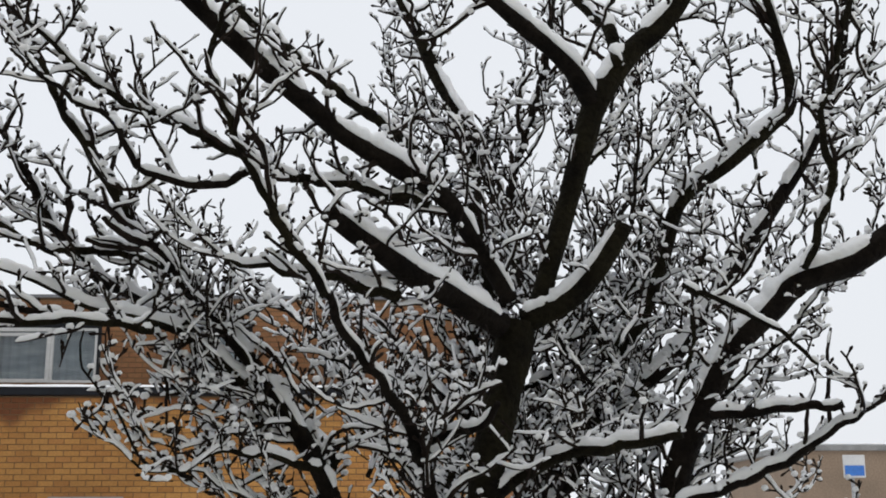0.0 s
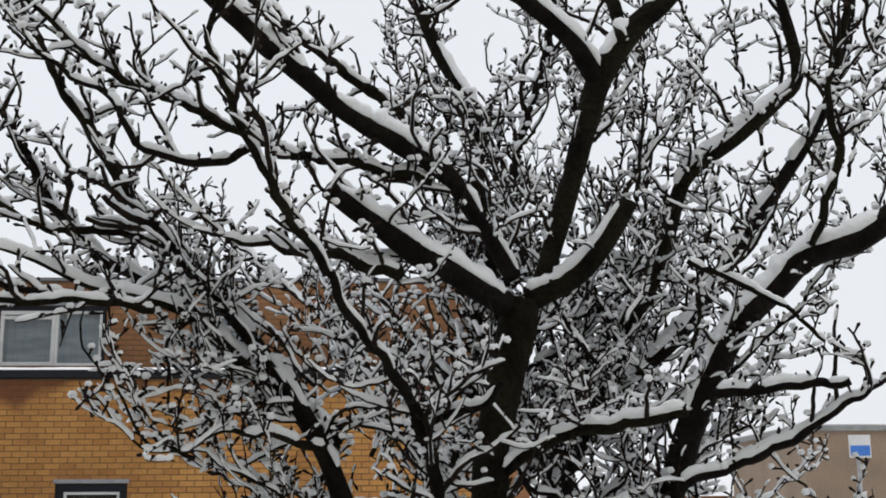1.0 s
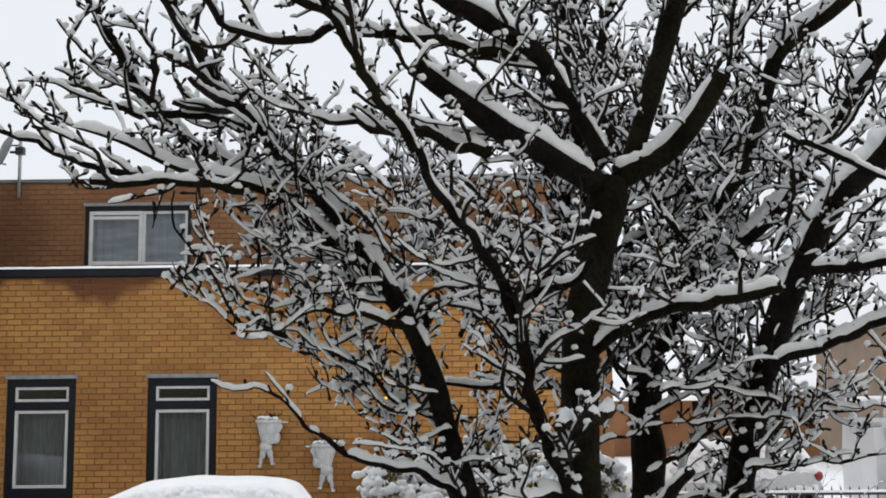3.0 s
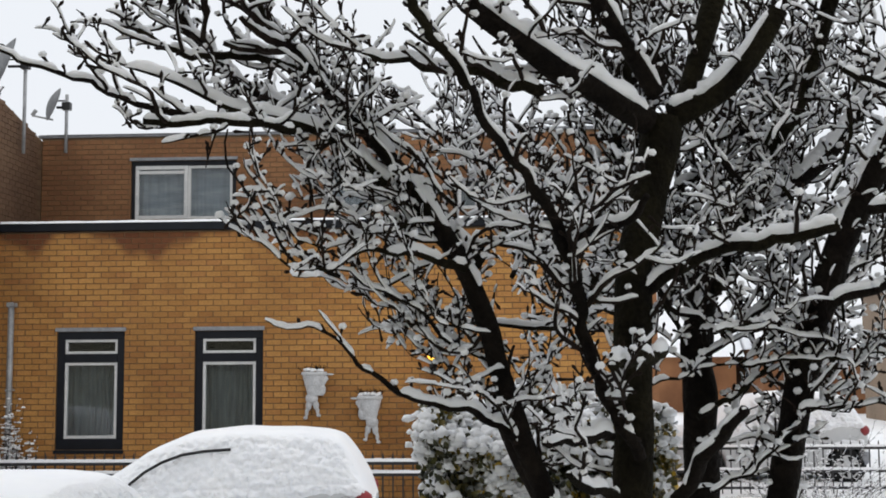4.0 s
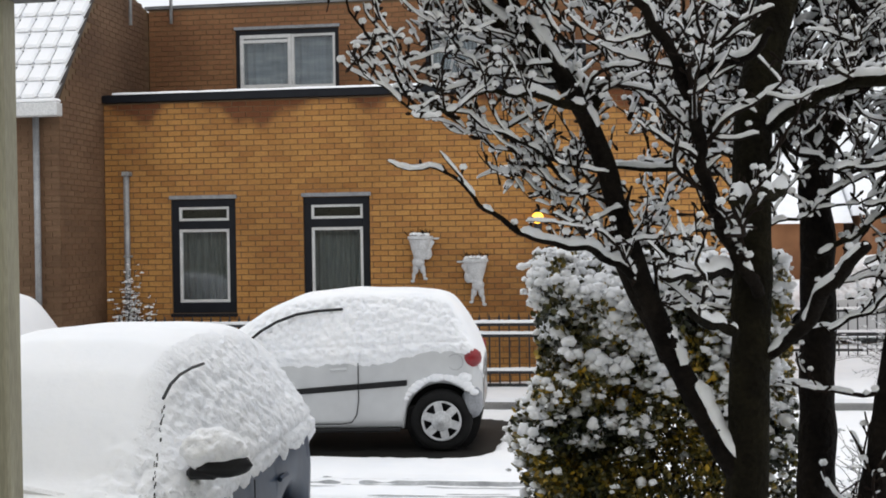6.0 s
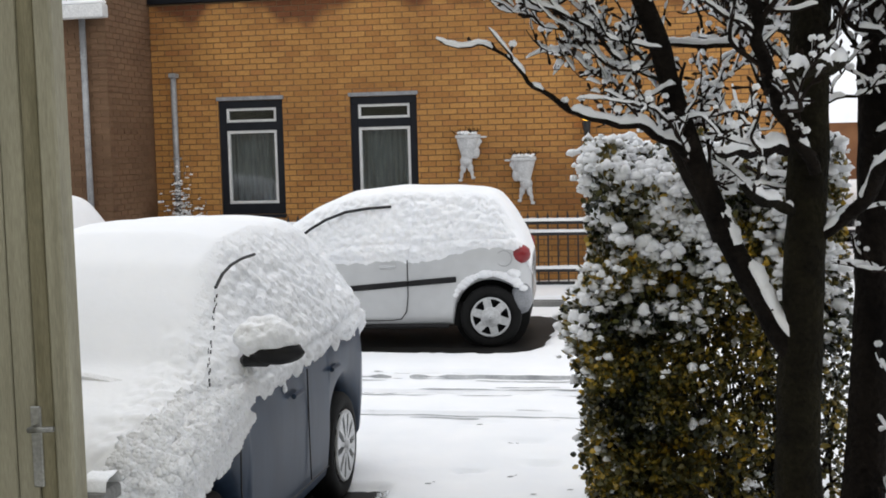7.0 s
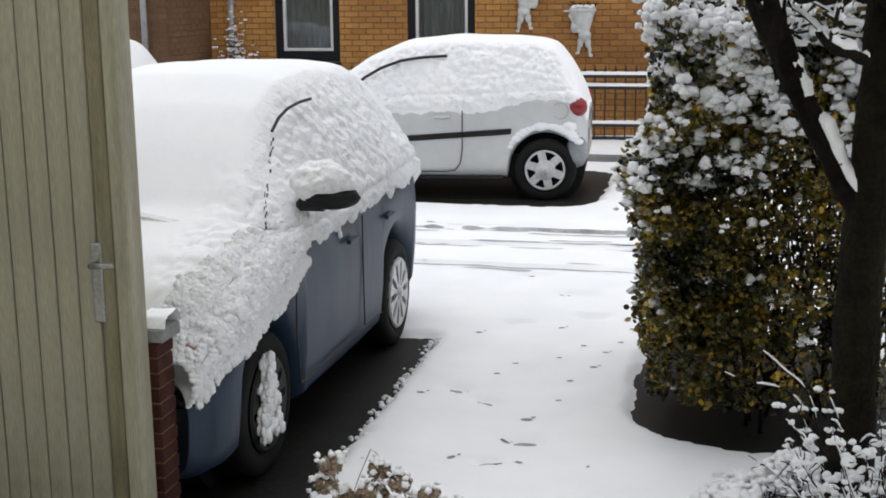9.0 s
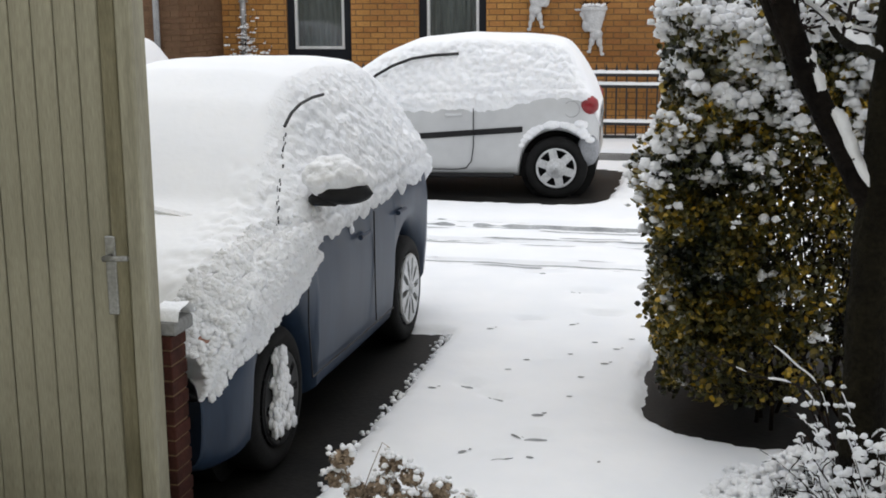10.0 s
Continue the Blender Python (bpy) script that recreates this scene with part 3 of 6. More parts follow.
def wall_planter(x, z, flip):
    """A plain pale plaster wall figure carrying a bowl."""
    bm = bmesh.new()
    s = -1 if flip else 1
    squeeze = Matrix.Translation((x, FY - 0.075, z)) @ Matrix.Diagonal((1, 0.62, 1, 1))
    for r1, r2, z0, z1 in ((0.085, 0.12, -0.27, -0.14), (0.12, 0.158, -0.14, 0.0), (0.172, 0.165, -0.005, 0.025)):
        bmesh.ops.create_cone(bm, cap_ends=True, segments=20, radius1=r1, radius2=r2, depth=z1 - z0 + 0.012, matrix=squeeze @ Matrix.Translation((0, 0, (z0 + z1) / 2)))
    for cx, cz, r, sx, sz in ((0.10, -0.20, 0.06, 0.9, 1.4), (0.115, -0.10, 0.045, 1.0, 1.0), (-0.03, -0.31, 0.085, 1.0, 0.9), (-0.07, -0.40, 0.045, 0.9, 1.6), (0.025, -0.40, 0.045, 0.9, 1.4),
                              (-0.095, -0.49, 0.031, 0.8, 1.9), (0.045, -0.47, 0.031, 0.8, 1.5), (-0.11, -0.56, 0.026, 1.2, 0.9), (0.06, -0.53, 0.026, 1.3, 0.8), (0.205, -0.005, 0.022, 2.4, 0.7), (0.15, -0.06, 0.03, 1.2, 1.3)):
        ball(bm, (x + s * cx, FY - 0.07, z + cz), r, sx, 0.8, sz)
    ob = part("wall_planter", bm, PLASTER, None, "", True)
    rm = ob.modifiers.new("blend", "REMESH")
    rm.mode, rm.voxel_size, rm.use_smooth_shade = "VOXEL", 0.008, True
    tagged(ob, "white plaster figure planter hung on the brick wall", "wall planter", "wall planters")
    pv2, pf2 = [], []
    rp = random.Random(int(x * -100))
    for k in range(26):
        blob(pv2, pf2, Vector((x + rp.uniform(-0.13, 0.13), FY - 0.075 + rp.uniform(-0.07, 0.03), z + 0.035 + rp.uniform(0, 0.02))), rp.uniform(0.018, 0.038), 0.8, k * 1.9)
    tagged(put_mesh("planter_snow", mesh_of("planter_snow", pv2, pf2, SNOW, True)), "snow heaped in a wall planter bowl", "snow")
    stalk = Tubes()
    for k in range(16):
        a = Vector((x + rp.uniform(-0.17, 0.17), FY - 0.07, z + 0.04))
        d = Vector((rp.gauss(0, 0.6), rp.gauss(-0.1, 0.3), 1)).normalized()
        stalk.add([a, a + d * 0.05, a + d * 0.09 + Vector((rp.gauss(0, 0.015), 0, 0))], [0.005, 0.006, 0.002], 5)
    tagged(put_mesh("withered_plant", stalk.mesh("withered_plant", TWIG)), "withered stalks standing in a wall planter", "plant")


wall_planter(-2.46, 2.10, False)
wall_planter(-1.74, 1.79, True)

# ---- neighbouring gable house ----
gable = thing("gable_house", "brown brick house with snowy tiled roof and white gutter", "house")
GX, GYF = -6.8, 15.25


def extrude_x(profile, x0, x1):
    bm = bmesh.new()
    a = [bm.verts.new((x0, y, z)) for y, z in profile]
    b = [bm.verts.new((x1, y, z)) for y, z in profile]
    bm.faces.new(a[::-1])
    bm.faces.new(b)
    for k in range(len(a)):
        bm.faces.new((a[k], a[k - 1], b[k - 1], b[k]))
    bmesh.ops.recalc_face_normals(bm, faces=bm.faces)
    return bm


part("wall", extrude_x([(GYF, 0), (GYF, 3.85), (16.66, 5.88), (18.3, 5.55), (24, 5.5), (24, 0)], GX - 4, GX - 0.012), MORTAR, gable)
verts, faces = [], []
for c in range(2, 79):
    z0, z1 = c * COURSE + 0.005, (c + 1) * COURSE - 0.005
    for wall in ("side", "front"):
        s = (-0.1 if c % 2 else 0.0)
        for k in range(17 if wall == "side" else 6):
            a, b = s + k * PITCH + 0.005, s + (k + 1) * PITCH - 0.005
            if wall == "side":
                y0, y1 = GYF + max(a, 0), GYF + b
                top = 3.85 + (y0 - GYF) * 1.44 if y0 < 16.66 else 5.88 - (y0 - 16.66) * 0.2
                if z1 > top or y1 > UY:
                    continue
                p = [(GX - 0.012, y0, z0), (GX - 0.012, y1, z0), (GX - 0.012, y1, z1), (GX - 0.012, y0, z1)]
                o = (0.01, 0, 0)
            else:
                if z1 > 3.8:
                    continue
                p = [(GX - 0.012 - b, GYF, z0), (GX - 0.012 - max(a, 0), GYF, z0), (GX - 0.012 - max(a, 0), GYF, z1), (GX - 0.012 - b, GYF, z1)]
                o = (0, -0.008, 0)
            k0 = len(verts)
            verts += p + [(q[0] + o[0], q[1] + o[1], q[2] + o[2]) for q in p]
            faces += [(k0 + 4, k0 + 5, k0 + 6, k0 + 7), (k0, k0 + 1, k0 + 5, k0 + 4), (k0 + 1, k0 + 2, k0 + 6, k0 + 5), (k0 + 2, k0 + 3, k0 + 7, k0 + 6), (k0 + 3, k0, k0 + 4, k0 + 7)]
tagged(put_mesh("bricks", mesh_of("bricks", verts, faces, BRICK_GABLE), gable), kind="stuff")
roof = part("roof", extrude_x([(14.95, 3.80), (16.66, 5.98), (16.72, 5.90), (15.05, 3.74)], GX - 4, GX + 0.03), TILE, gable, "dark tiles under snow")
slope = Vector((0, 16.66 - 14.95, 5.98 - 3.80)).normalized()
tile_bm = bmesh.new()
box(tile_bm, -0.104, 0.104, -0.150, 0.17, 0.014, 0.075, 0.032)
box(tile_bm, -0.108, 0.108, -0.17, 0.17, -0.016, 0.014)
for f in tile_bm.faces:
    f.material_index = 0 if f.calc_center_median().z > 0.0125 else 1
tile_me = bpy.data.meshes.new("tile")
tile_bm.to_mesh(tile_me)
tile_bm.free()
tile_me.materials.append(SNOW_FLAT)
tile_me.materials.append(TILE)
turn = Matrix.Rotation(math.atan2(slope.z, slope.y), 4, "X")
for r in range(9):
    for k in range(5):
        ob = put_mesh("tile", tile_me, roof, "snow-covered roof tile" if r + k == 0 else "")
        ob.matrix_world = Matrix.Translation((GX - 0.02 - 0.22 * k, 14.93 + slope.y * (0.17 + 0.3 * r), 3.83 + slope.z * (0.17 + 0.3 * r))) @ turn @ Matrix.Rotation(radians(-8 + rng.uniform(-1.2, 1.2)), 4, "X")
part("gutter", boxes((GX - 4, GX + 0.17, 14.82, 14.98, 3.66, 3.82), bevel=0.01), WHITE, gable, "white box gutter")
part("gutter_snow", boxes((GX - 4, GX + 0.16, 14.83, 14.97, 3.825, 3.87), bevel=0.015), SNOW, gable)
part("rain_pipe", rod(bmesh.new(), (-7.08, GYF - 0.07, 0.2), (-7.08, GYF - 0.07, 3.7), 0.04, sides=14), ZINC, gable, "pale rain pipe", True)


def dish(x, y, z, r, pole_x, z0, z1, turn_deg):
    d = thing("satellite_dish", "grey satellite dish on a galvanised wall pole", "satellite dish", group="satellite dishes")
    part("pole", rod(bmesh.new(), (pole_x, y, z0), (pole_x, y, z1), 0.025, sides=10), ZINC, d, smooth=True)
    bm = bmesh.new()
    rings = [[bm.verts.new((r * q * math.cos(a), -0.32 * r * (1 - q * q), r * q * math.sin(a))) for a in np.linspace(0, 2 * math.pi, 24, endpoint=False)] for q in (0.12, 0.4, 0.7, 0.92, 1.0)]
    for a, b in zip(rings, rings[1:]):
        for k in range(24):
            bm.faces.new((a[k], a[k - 1], b[k - 1], b[k]))
    bm.faces.new(rings[0])
    bmesh.ops.solidify(bm, geom=bm.faces[:], thickness=0.012)
    bmesh.ops.transform(bm, matrix=Matrix.Translation((x, y, z)) @ Matrix.Rotation(radians(turn_deg), 4, "Z") @ Matrix.Rotation(radians(-18), 4, "X"), verts=bm.verts[:])
    part("reflector", bm, ZINC, d, smooth=True)
    bm = rod(bmesh.new(), (x + 0.05, y, z - 0.05), (pole_x, y, z - 0.05), 0.02)
    rod(bm, (x + 0.05, y, z + 0.05), (pole_x, y, z + 0.05), 0.012)
    box(bm, pole_x - 0.06, pole_x + 0.06, y - 0.05, y + 0.05, z - 0.09, z + 0.02)
    part("mount", bm, IRON, d)
    a = Vector((x, y, z - r * 0.9))
    b = a + Vector((-0.28, -0.1, 0.05))
    bm = rod(bmesh.new(), a, b, 0.014)
    rod(bm, b, b + Vector((0.06, 0, 0.08)), 0.03)
    part("arm", bm, ZINC, d)


dish(-7.02, 17.4, 6.50, 0.39, -6.72, 5.2, 6.45, -56)
dish(-6.62, 18.22, 6.08, 0.26, -6.42, 5.35, 6.22, -56)

# ---- railing in front of the house ----
def railing(name, label, x0, x1, y, z0, rails, top, step, mat, snow_rails):
    f = thing(name, label, "fence")
    for z in rails:
        part("rail", boxes((x0, x1, y - 0.015, y + 0.015, z - 0.02, z + 0.02), bevel=0.004), mat, f)
    bm = bmesh.new()
    box(bm, -0.009, 0.009, -0.009, 0.009, 0, top - z0 - 0.08)
    rod(bm, (0, 0, top - z0 - 0.08), (0, 0, top - z0), 0.018, 0.002, 4)
    me = bpy.data.meshes.new("pale")
    bm.to_mesh(me)
    bm.free()
    me.materials.append(mat)
    for k in range(int((x1 - x0) / step) + 1):
        ob = put_mesh("pale", me, f)
        ob.location = (x0 + k * step, y, z0)
    for z in snow_rails:
        put_mesh("rail_snow", mesh_of("rail_snow", *lumpy_slab(x0, x1, y - 0.03, y + 0.03, z + 0.02, 0.04, 0.04, z), SNOW, True), f)


railing("railing", "low black iron railing with spiked pales and snow on its rails", -6.4, 1.6, 16.05, 0.17, (0.24, 0.40, 0.86, 1.0), 1.14, 0.125, IRON, (0.40, 0.86, 1.0))
part_base = part("garden_wall_base", boxes((-6.4, 1.6, 15.98, 16.12, 0.1, 0.2), bevel=0.01), CONCRETE)
tagged(part_base, "low concrete strip under the railing", "kerb", kind="structure")
railing("railing", "dark green iron railing at the far road, dusted with snow", 2.6, 12.0, 20.0, 0.17, (0.3, 0.55, 0.9), 1.02, 0.14, IRON, (0.55, 0.9))

# ---- cars ----
def spline(us, vs, u):
    return float(np.interp(u, us, vs))


def smooth_table(rows, n):
    """Rows of (u, half width, sill, belt, top, roof half width), eased between."""
    rows = np.array(rows, float)
    us = np.linspace(rows[0, 0], rows[-1, 0], n)
    cols = [np.interp(us, rows[:, 0], rows[:, c]) for c in range(1, 6)]
    k = np.array([1, 2, 3, 4, 5, 4, 3, 2, 1.0])
    k /= k.sum()
    for c in range(5):
        p = np.pad(cols[c], 4, mode="edge")
        cols[c] = np.convolve(p, k, "valid")
    return us, cols


def section(w, z0, belt, top, wr, n=34):
    """Half a car's cross-section, from the middle of the floor up to the middle of the roof."""
    h = top - belt
    pts = [(0, z0), (w * 0.86, z0), (w * 0.965, z0 + 0.05), (w * 0.99, z0 + (belt - z0) * 0.35), (w, z0 + (belt - z0) * 0.7), (w * 0.975, belt - 0.02),
           (w * 0.93 + wr * 0.03, belt + h * 0.12), (wr + (w - wr) * 0.42, belt + h * 0.55), (wr * 1.0, belt + h * 0.88), (wr * 0.86, belt + h * 0.965), (wr * 0.5, belt + h * 0.995), (0, top)]
    p = np.array(pts)
    d = np.concatenate([[0], np.cumsum(np.linalg.norm(np.diff(p, axis=0), axis=1) ** 0.7)])
    s = np.linspace(0, d[-1], n)
    return np.column_stack([np.interp(s, d, p[:, 0]), np.interp(s, d, p[:, 1])]), 6 / 1.0, s / d[-1], d[5] / d[-1], d[7] / d[-1]


def wheel(parent, x, y, z, r, width, side, spokes, style, face):
    """Tyre, rim and cover; side is +1 or -1 for the outward face."""
    w = part("wheel", rod(bmesh.new(), (x, y - side * 0.17, z), (x, y - side * 0.07, z), r * 0.55, sides=20), TRIM, parent)
    def ring(name, prof, mat, label="", n=40):
        bm = bmesh.new()
        rows = [[bm.verts.new((x + rr * math.cos(a), y + side * o, z + rr * math.sin(a))) for a in np.linspace(0, 2 * math.pi, n, endpoint=False)] for rr, o in prof]
        for a, b in zip(rows, rows[1:]):
            for k in range(n):
                bm.faces.new((a[k], a[k - 1], b[k - 1], b[k]))
        bmesh.ops.recalc_face_normals(bm, faces=bm.faces)
        return part(name, bm, mat, w, label, True)
    q = width
    ring("tyre", [(r * 0.66, -q), (r * 0.92, -q), (r, -q * 0.8), (r, -q * 0.2), (r * 0.985, -0.02), (r * 0.93, 0.0), (r * 0.8, 0.008), (r * 0.68, -0.005), (r * 0.64, -0.03)], RUBBER)
    ring("rim", [(r * 0.67, 0.004), (r * 0.645, 0.01), (r * 0.60, -0.012), (r * 0.57, -0.05), (0.01, -0.06)], TRIM if style == "cover" or face is not HUBCAP else STEEL)
    for k in range(spokes):
        bm = bmesh.new()
        a = 2 * math.pi * k / spokes + 0.3
        m = Matrix.Translation((x, y + side * 0.002, z)) @ Matrix.Rotation(-a, 4, "Y")
        i0, i1, o0 = (0.13, 0.066, 0.60) if style == "cover" else (0.045, 0.075, 0.62)
        vs = [(r * 0.12, -r * i0 * 0.9), (r * 0.34, -r * i0), (r * o0, -r * i1 * 1.9), (r * o0, r * i1 * 1.9), (r * 0.34, r * i0), (r * 0.12, r * i0 * 0.9)]
        top = [bm.verts.new(m @ Vector((px, side * (0.012 - 0.00), pz))) for px, pz in vs]
        low = [bm.verts.new(m @ Vector((px, side * -0.02, pz))) for px, pz in vs]
        bm.faces.new(top)
        for j in range(6):
            bm.faces.new((top[j], top[j - 1], low[j - 1], low[j]))
        bmesh.ops.recalc_face_normals(bm, faces=bm.faces)
        part("spoke", bm, face, w)
    ring("cover_rim", [(r * 0.655, 0.004), (r * 0.65, 0.014), (r * 0.585, 0.012), (r * 0.575, -0.02)], face)
    hr = 0.33 if style == "cover" else 0.15
    ring("hub", [(r * hr, -0.01), (r * hr, 0.014), (r * (hr - 0.04), 0.02), (r * 0.10, 0.022), (r * 0.09, 0.03), (0.004, 0.03)], face, n=24)
    return w


def car(name, label, m, rows, paint, wheels, wheel_r, snow_thick, snow_low, group, front_snow, style, spokes, lump):
    c = thing(name, label, "car", m, group)
    L = rows[-1][0]
    n = int((L - rows[0][0]) / 0.0155)
    us, (W, Z0, B, T, R) = smooth_table(rows, n)
    arch = wheel_r + 0.055
    grid = []
    for i, u in enumerate(us):
        z0 = Z0[i]
        for wu in wheels:
            if abs(u - wu) < arch:
                z0 = max(z0, wheel_r + math.sqrt(arch * arch - (u - wu) ** 2))
        z0 = min(z0, B[i] - 0.1)
        pts, _, s, belt_s, _ = section(W[i], z0, B[i], T[i], R[i])
        grid.append((pts, belt_s, s))
    k = 34
    verts, faces = [], []
    for i, u in enumerate(us):
        for sgn in (1, -1):
            for y, z in grid[i][0]:
                verts.append((u, sgn * y, z))
    for i in range(n - 1):
        for sgn in (0, 1):
            for j in range(k - 1):
                a = i * 2 * k + sgn * k + j
                f = (a, a + 2 * k, a + 2 * k + 1, a + 1)
                faces.append(f if sgn == 0 else f[::-1])
    for i in (0, n - 1):
        b = i * 2 * k
        ends = [b + j for j in range(k)] + [b + k + j for j in range(k - 2, 0, -1)]
        faces.append(ends if i else ends[::-1])
    body = put_mesh("body", mesh_of("body", verts, faces, paint, True), c)
    # snow over glass, roof and bonnet
    verts, faces = [], []
    ks = 104
    cell = 19 if front_snow else 16
    for i, u in enumerate(us):
        pts, belt_s, s = grid[i]
        low = snow_low(u) + 0.022 * ragged(u * 11, 3, 1) + 0.014 * ragged(u * 31, 5, 1)
        zz = pts[:, 1]
        lim = B[i] - low
        t0 = min(float(np.interp(lim, zz[4:], s[4:])), 0.97)
        for sgn in (1, -1):
            for q in range(ks):
                f = q / (ks - 1)
                sv = t0 + (1 - t0) * f
                y, z = np.interp(sv, s, pts[:, 0]), np.interp(sv, s, pts[:, 1])
                e = 0.02
                y2, z2 = np.interp(min(sv + e, 1), s, pts[:, 0]), np.interp(min(sv + e, 1), s, pts[:, 1])
                y1, z1 = np.interp(sv - e, s, pts[:, 0]), np.interp(sv - e, s, pts[:, 1])
                ty, tz = y2 - y1, z2 - z1
                ln = math.hypot(ty, tz) + 1e-6
                ny, nz = tz / ln, -ty / ln
                flat = max(0.0, nz)
                edge = min(1.0, 0.1 + f / 0.10)
                if q == 0:
                    edge = -0.3
                th = snow_thick * (0.28 + 0.72 * flat) * edge
                side = min(1.0, max(0.0, (0.9 - flat) / 0.3))
                if front_snow and u > 2.3 and y > 0.42:
                    side = max(side, min(1.0, (y - 0.42) / 0.2) * min(1.0, (u - 2.3) / 0.3))
                near = noise.voronoi(Vector((u, z + 0.15 * y, y)) * cell + Vector((sgn * 3, 0, 0)))[0][0]
                fine = noise.voronoi(Vector((u, z, y)) * cell * 2.1)[0][0]
                th += lump * side * (0.9 * ragged(u * 7, z * 8, sgn) + 1.7 * (0.5 - 1.5 * near * near) + 0.7 * (0.45 - 1.5 * fine * fine)) * (1 if f > 0.04 else 0.3)
                th -= 0.02 * math.exp(-((z - B[i] - 0.045) / 0.012) ** 2) * side
                th += 0.006 * ragged(u * 3, y * 3, 2) + (0.15 if front_snow and u > 2.3 else 1.0) * (0.022 + 0.012 * ragged(u * 9, sgn, 6)) * math.exp(-((z - (B[i] - 0.035)) / 0.05) ** 2) * min(1, f * 14)
                if q:
                    th = max(th, 0.007)
                if q == ks - 1:
                    y, ny, nz = 0.0, 0.0, 1.0
                verts.append((u, sgn * (y + ny * th), z + nz * th))
    for i in range(n - 1):
        for sgn in (0, 1):
            for j in range(ks - 1):
                a = i * 2 * ks + sgn * ks + j
                f = (a, a + 2 * ks, a + 2 * ks + 1, a + 1)
                faces.append(f if sgn == 0 else f[::-1])
    for i in (0, n - 1):
        b = i * 2 * ks
        ends = [b + j for j in range(ks)] + [b + ks + j for j in range(ks - 2, -1, -1)]
        faces.append(ends if i else ends[::-1])
    rough = []
    for f in faces:
        p, q, r3 = Vector(verts[f[0]]), Vector(verts[f[1]]), Vector(verts[f[2]])
        nrm = (q - p).cross(r3 - p)
        rough.append(1 if nrm.length < 1e-9 or abs(nrm.normalized().y) > 0.45 else 0)
    put_mesh("snow", mesh_of("snow", verts, faces, [SNOW_FLAT, SNOW_ROUGH], True, rough), c, "fresh snow over roof, glass and bonnet")
    if front_snow:
        # loose clumps clinging to the flanks and the wings
        r2 = random.Random(77)
        gv, gf = [], []
        side_faces, weight = [], []
        for f in faces[:-2]:
            p, q, r3 = Vector(verts[f[0]]), Vector(verts[f[1]]), Vector(verts[f[2]])
            nrm = (q - p).cross(r3 - p)
            area = nrm.length
            if area < 1e-9:
                continue
            nrm.normalize()
            if nrm.z < 0:
                nrm.z = -nrm.z
            wing = p.x > 2.35 and abs(p.y) > 0.69 - 0.10 * min(1.0, max(0.0, (p.x - 3.1) / 0.3)) and p.z < 1.10
            if abs(nrm.y) < 0.42 and not wing:
                continue
            side_faces.append(f)
            weight.append(area * (1.0 if p.y > 0 else 0.12) * (1.0 if wing else 0.0))
        for k, f in enumerate(r2.choices(side_faces, weight, k=9000)):
            a, b = r2.random(), r2.random()
            p = Vector(verts[f[0]]).lerp(Vector(verts[f[1]]), a).lerp(Vector(verts[f[3]]).lerp(Vector(verts[f[2]]), a), b)
            wing = p.x > 2.4 and p.z < 1.05
            if (p - Vector((3.42, 0.72, 0.73))).length < 0.10 and r2.random() < 0.5:
                continue
            if ragged(p.x * 24, p.y * 24, p.z * 24 + 3) < (-0.30 if wing else -0.15):
                continue
            size = r2.uniform(0.009, 0.021) if wing else r2.uniform(0.008, 0.016)
            p.y += (0.15 * size if wing else -0.30 * size) * (1 if p.y > 0 else -1)
            blob(gv, gf, p, size, 0.95, k * 1.37, 3, 6)
        tagged(put_mesh("snow_clumps", mesh_of("snow_clumps", gv, gf, SNOW, True), c, "loose clumps of snow on wing and windows"), kind="stuff")
    half = max(W)
    for wu in wheels:
        for sgn in (1, -1):
            # Near car's front wheels: black faces put the arch's shade into colour.
            wheel(c, wu, sgn * (spline(us, W, wu) - (0.03 if wu < 2 or style == "cover" else 0.055)), wheel_r, wheel_r, 0.18, sgn, spokes, style, HUBCAP if wu < 2 or style == "cover" else TRIM)
        bm = bmesh.new()
        rod(bm, (wu, -half + 0.26, wheel_r), (wu, half - 0.26, wheel_r), arch + 0.02, sides=24)
        part("wheel_well", bm, RUBBER, c)
    part("underbody", boxes((0.25, L - 0.3, -half + 0.14, half - 0.14, 0.2, 0.42)), RUBBER, c)
    return c, body, (us, W, Z0, B, T, R)


def strip(points, r, sides=6):
    """A thin bead along points."""
    bm = bmesh.new()
    for a, b in zip(points, points[1:]):
        rod(bm, a, b, r, sides=sides)
    return bm


SMALL = [(0.10, 0.56, 0.42, 0.66, 0.74, 0.45), (0.13, 0.72, 0.34, 0.86, 0.95, 0.52), (0.19, 0.78, 0.30, 0.96, 1.05, 0.55), (0.29, 0.81, 0.24, 1.0, 1.24, 0.555), (0.43, 0.82, 0.22, 1.0, 1.42, 0.56), (0.58, 0.825, 0.22, 1.0, 1.465, 0.56), (0.85, 0.83, 0.21, 0.99, 1.49, 0.57),
         (1.4, 0.83, 0.2, 0.97, 1.505, 0.575), (1.9, 0.83, 0.2, 0.95, 1.46, 0.57), (2.25, 0.825, 0.2, 0.93, 1.31, 0.57), (2.55, 0.82, 0.2, 0.91, 1.11, 0.58), (2.8, 0.81, 0.21, 0.88, 0.96, 0.60), (3.2, 0.79, 0.22, 0.80, 0.87, 0.6), (3.45, 0.74, 0.24, 0.68, 0.76, 0.55), (3.58, 0.62, 0.3, 0.55, 0.6, 0.45), (3.63, 0.45, 0.36, 0.5, 0.53, 0.35)]
WR = 0.295


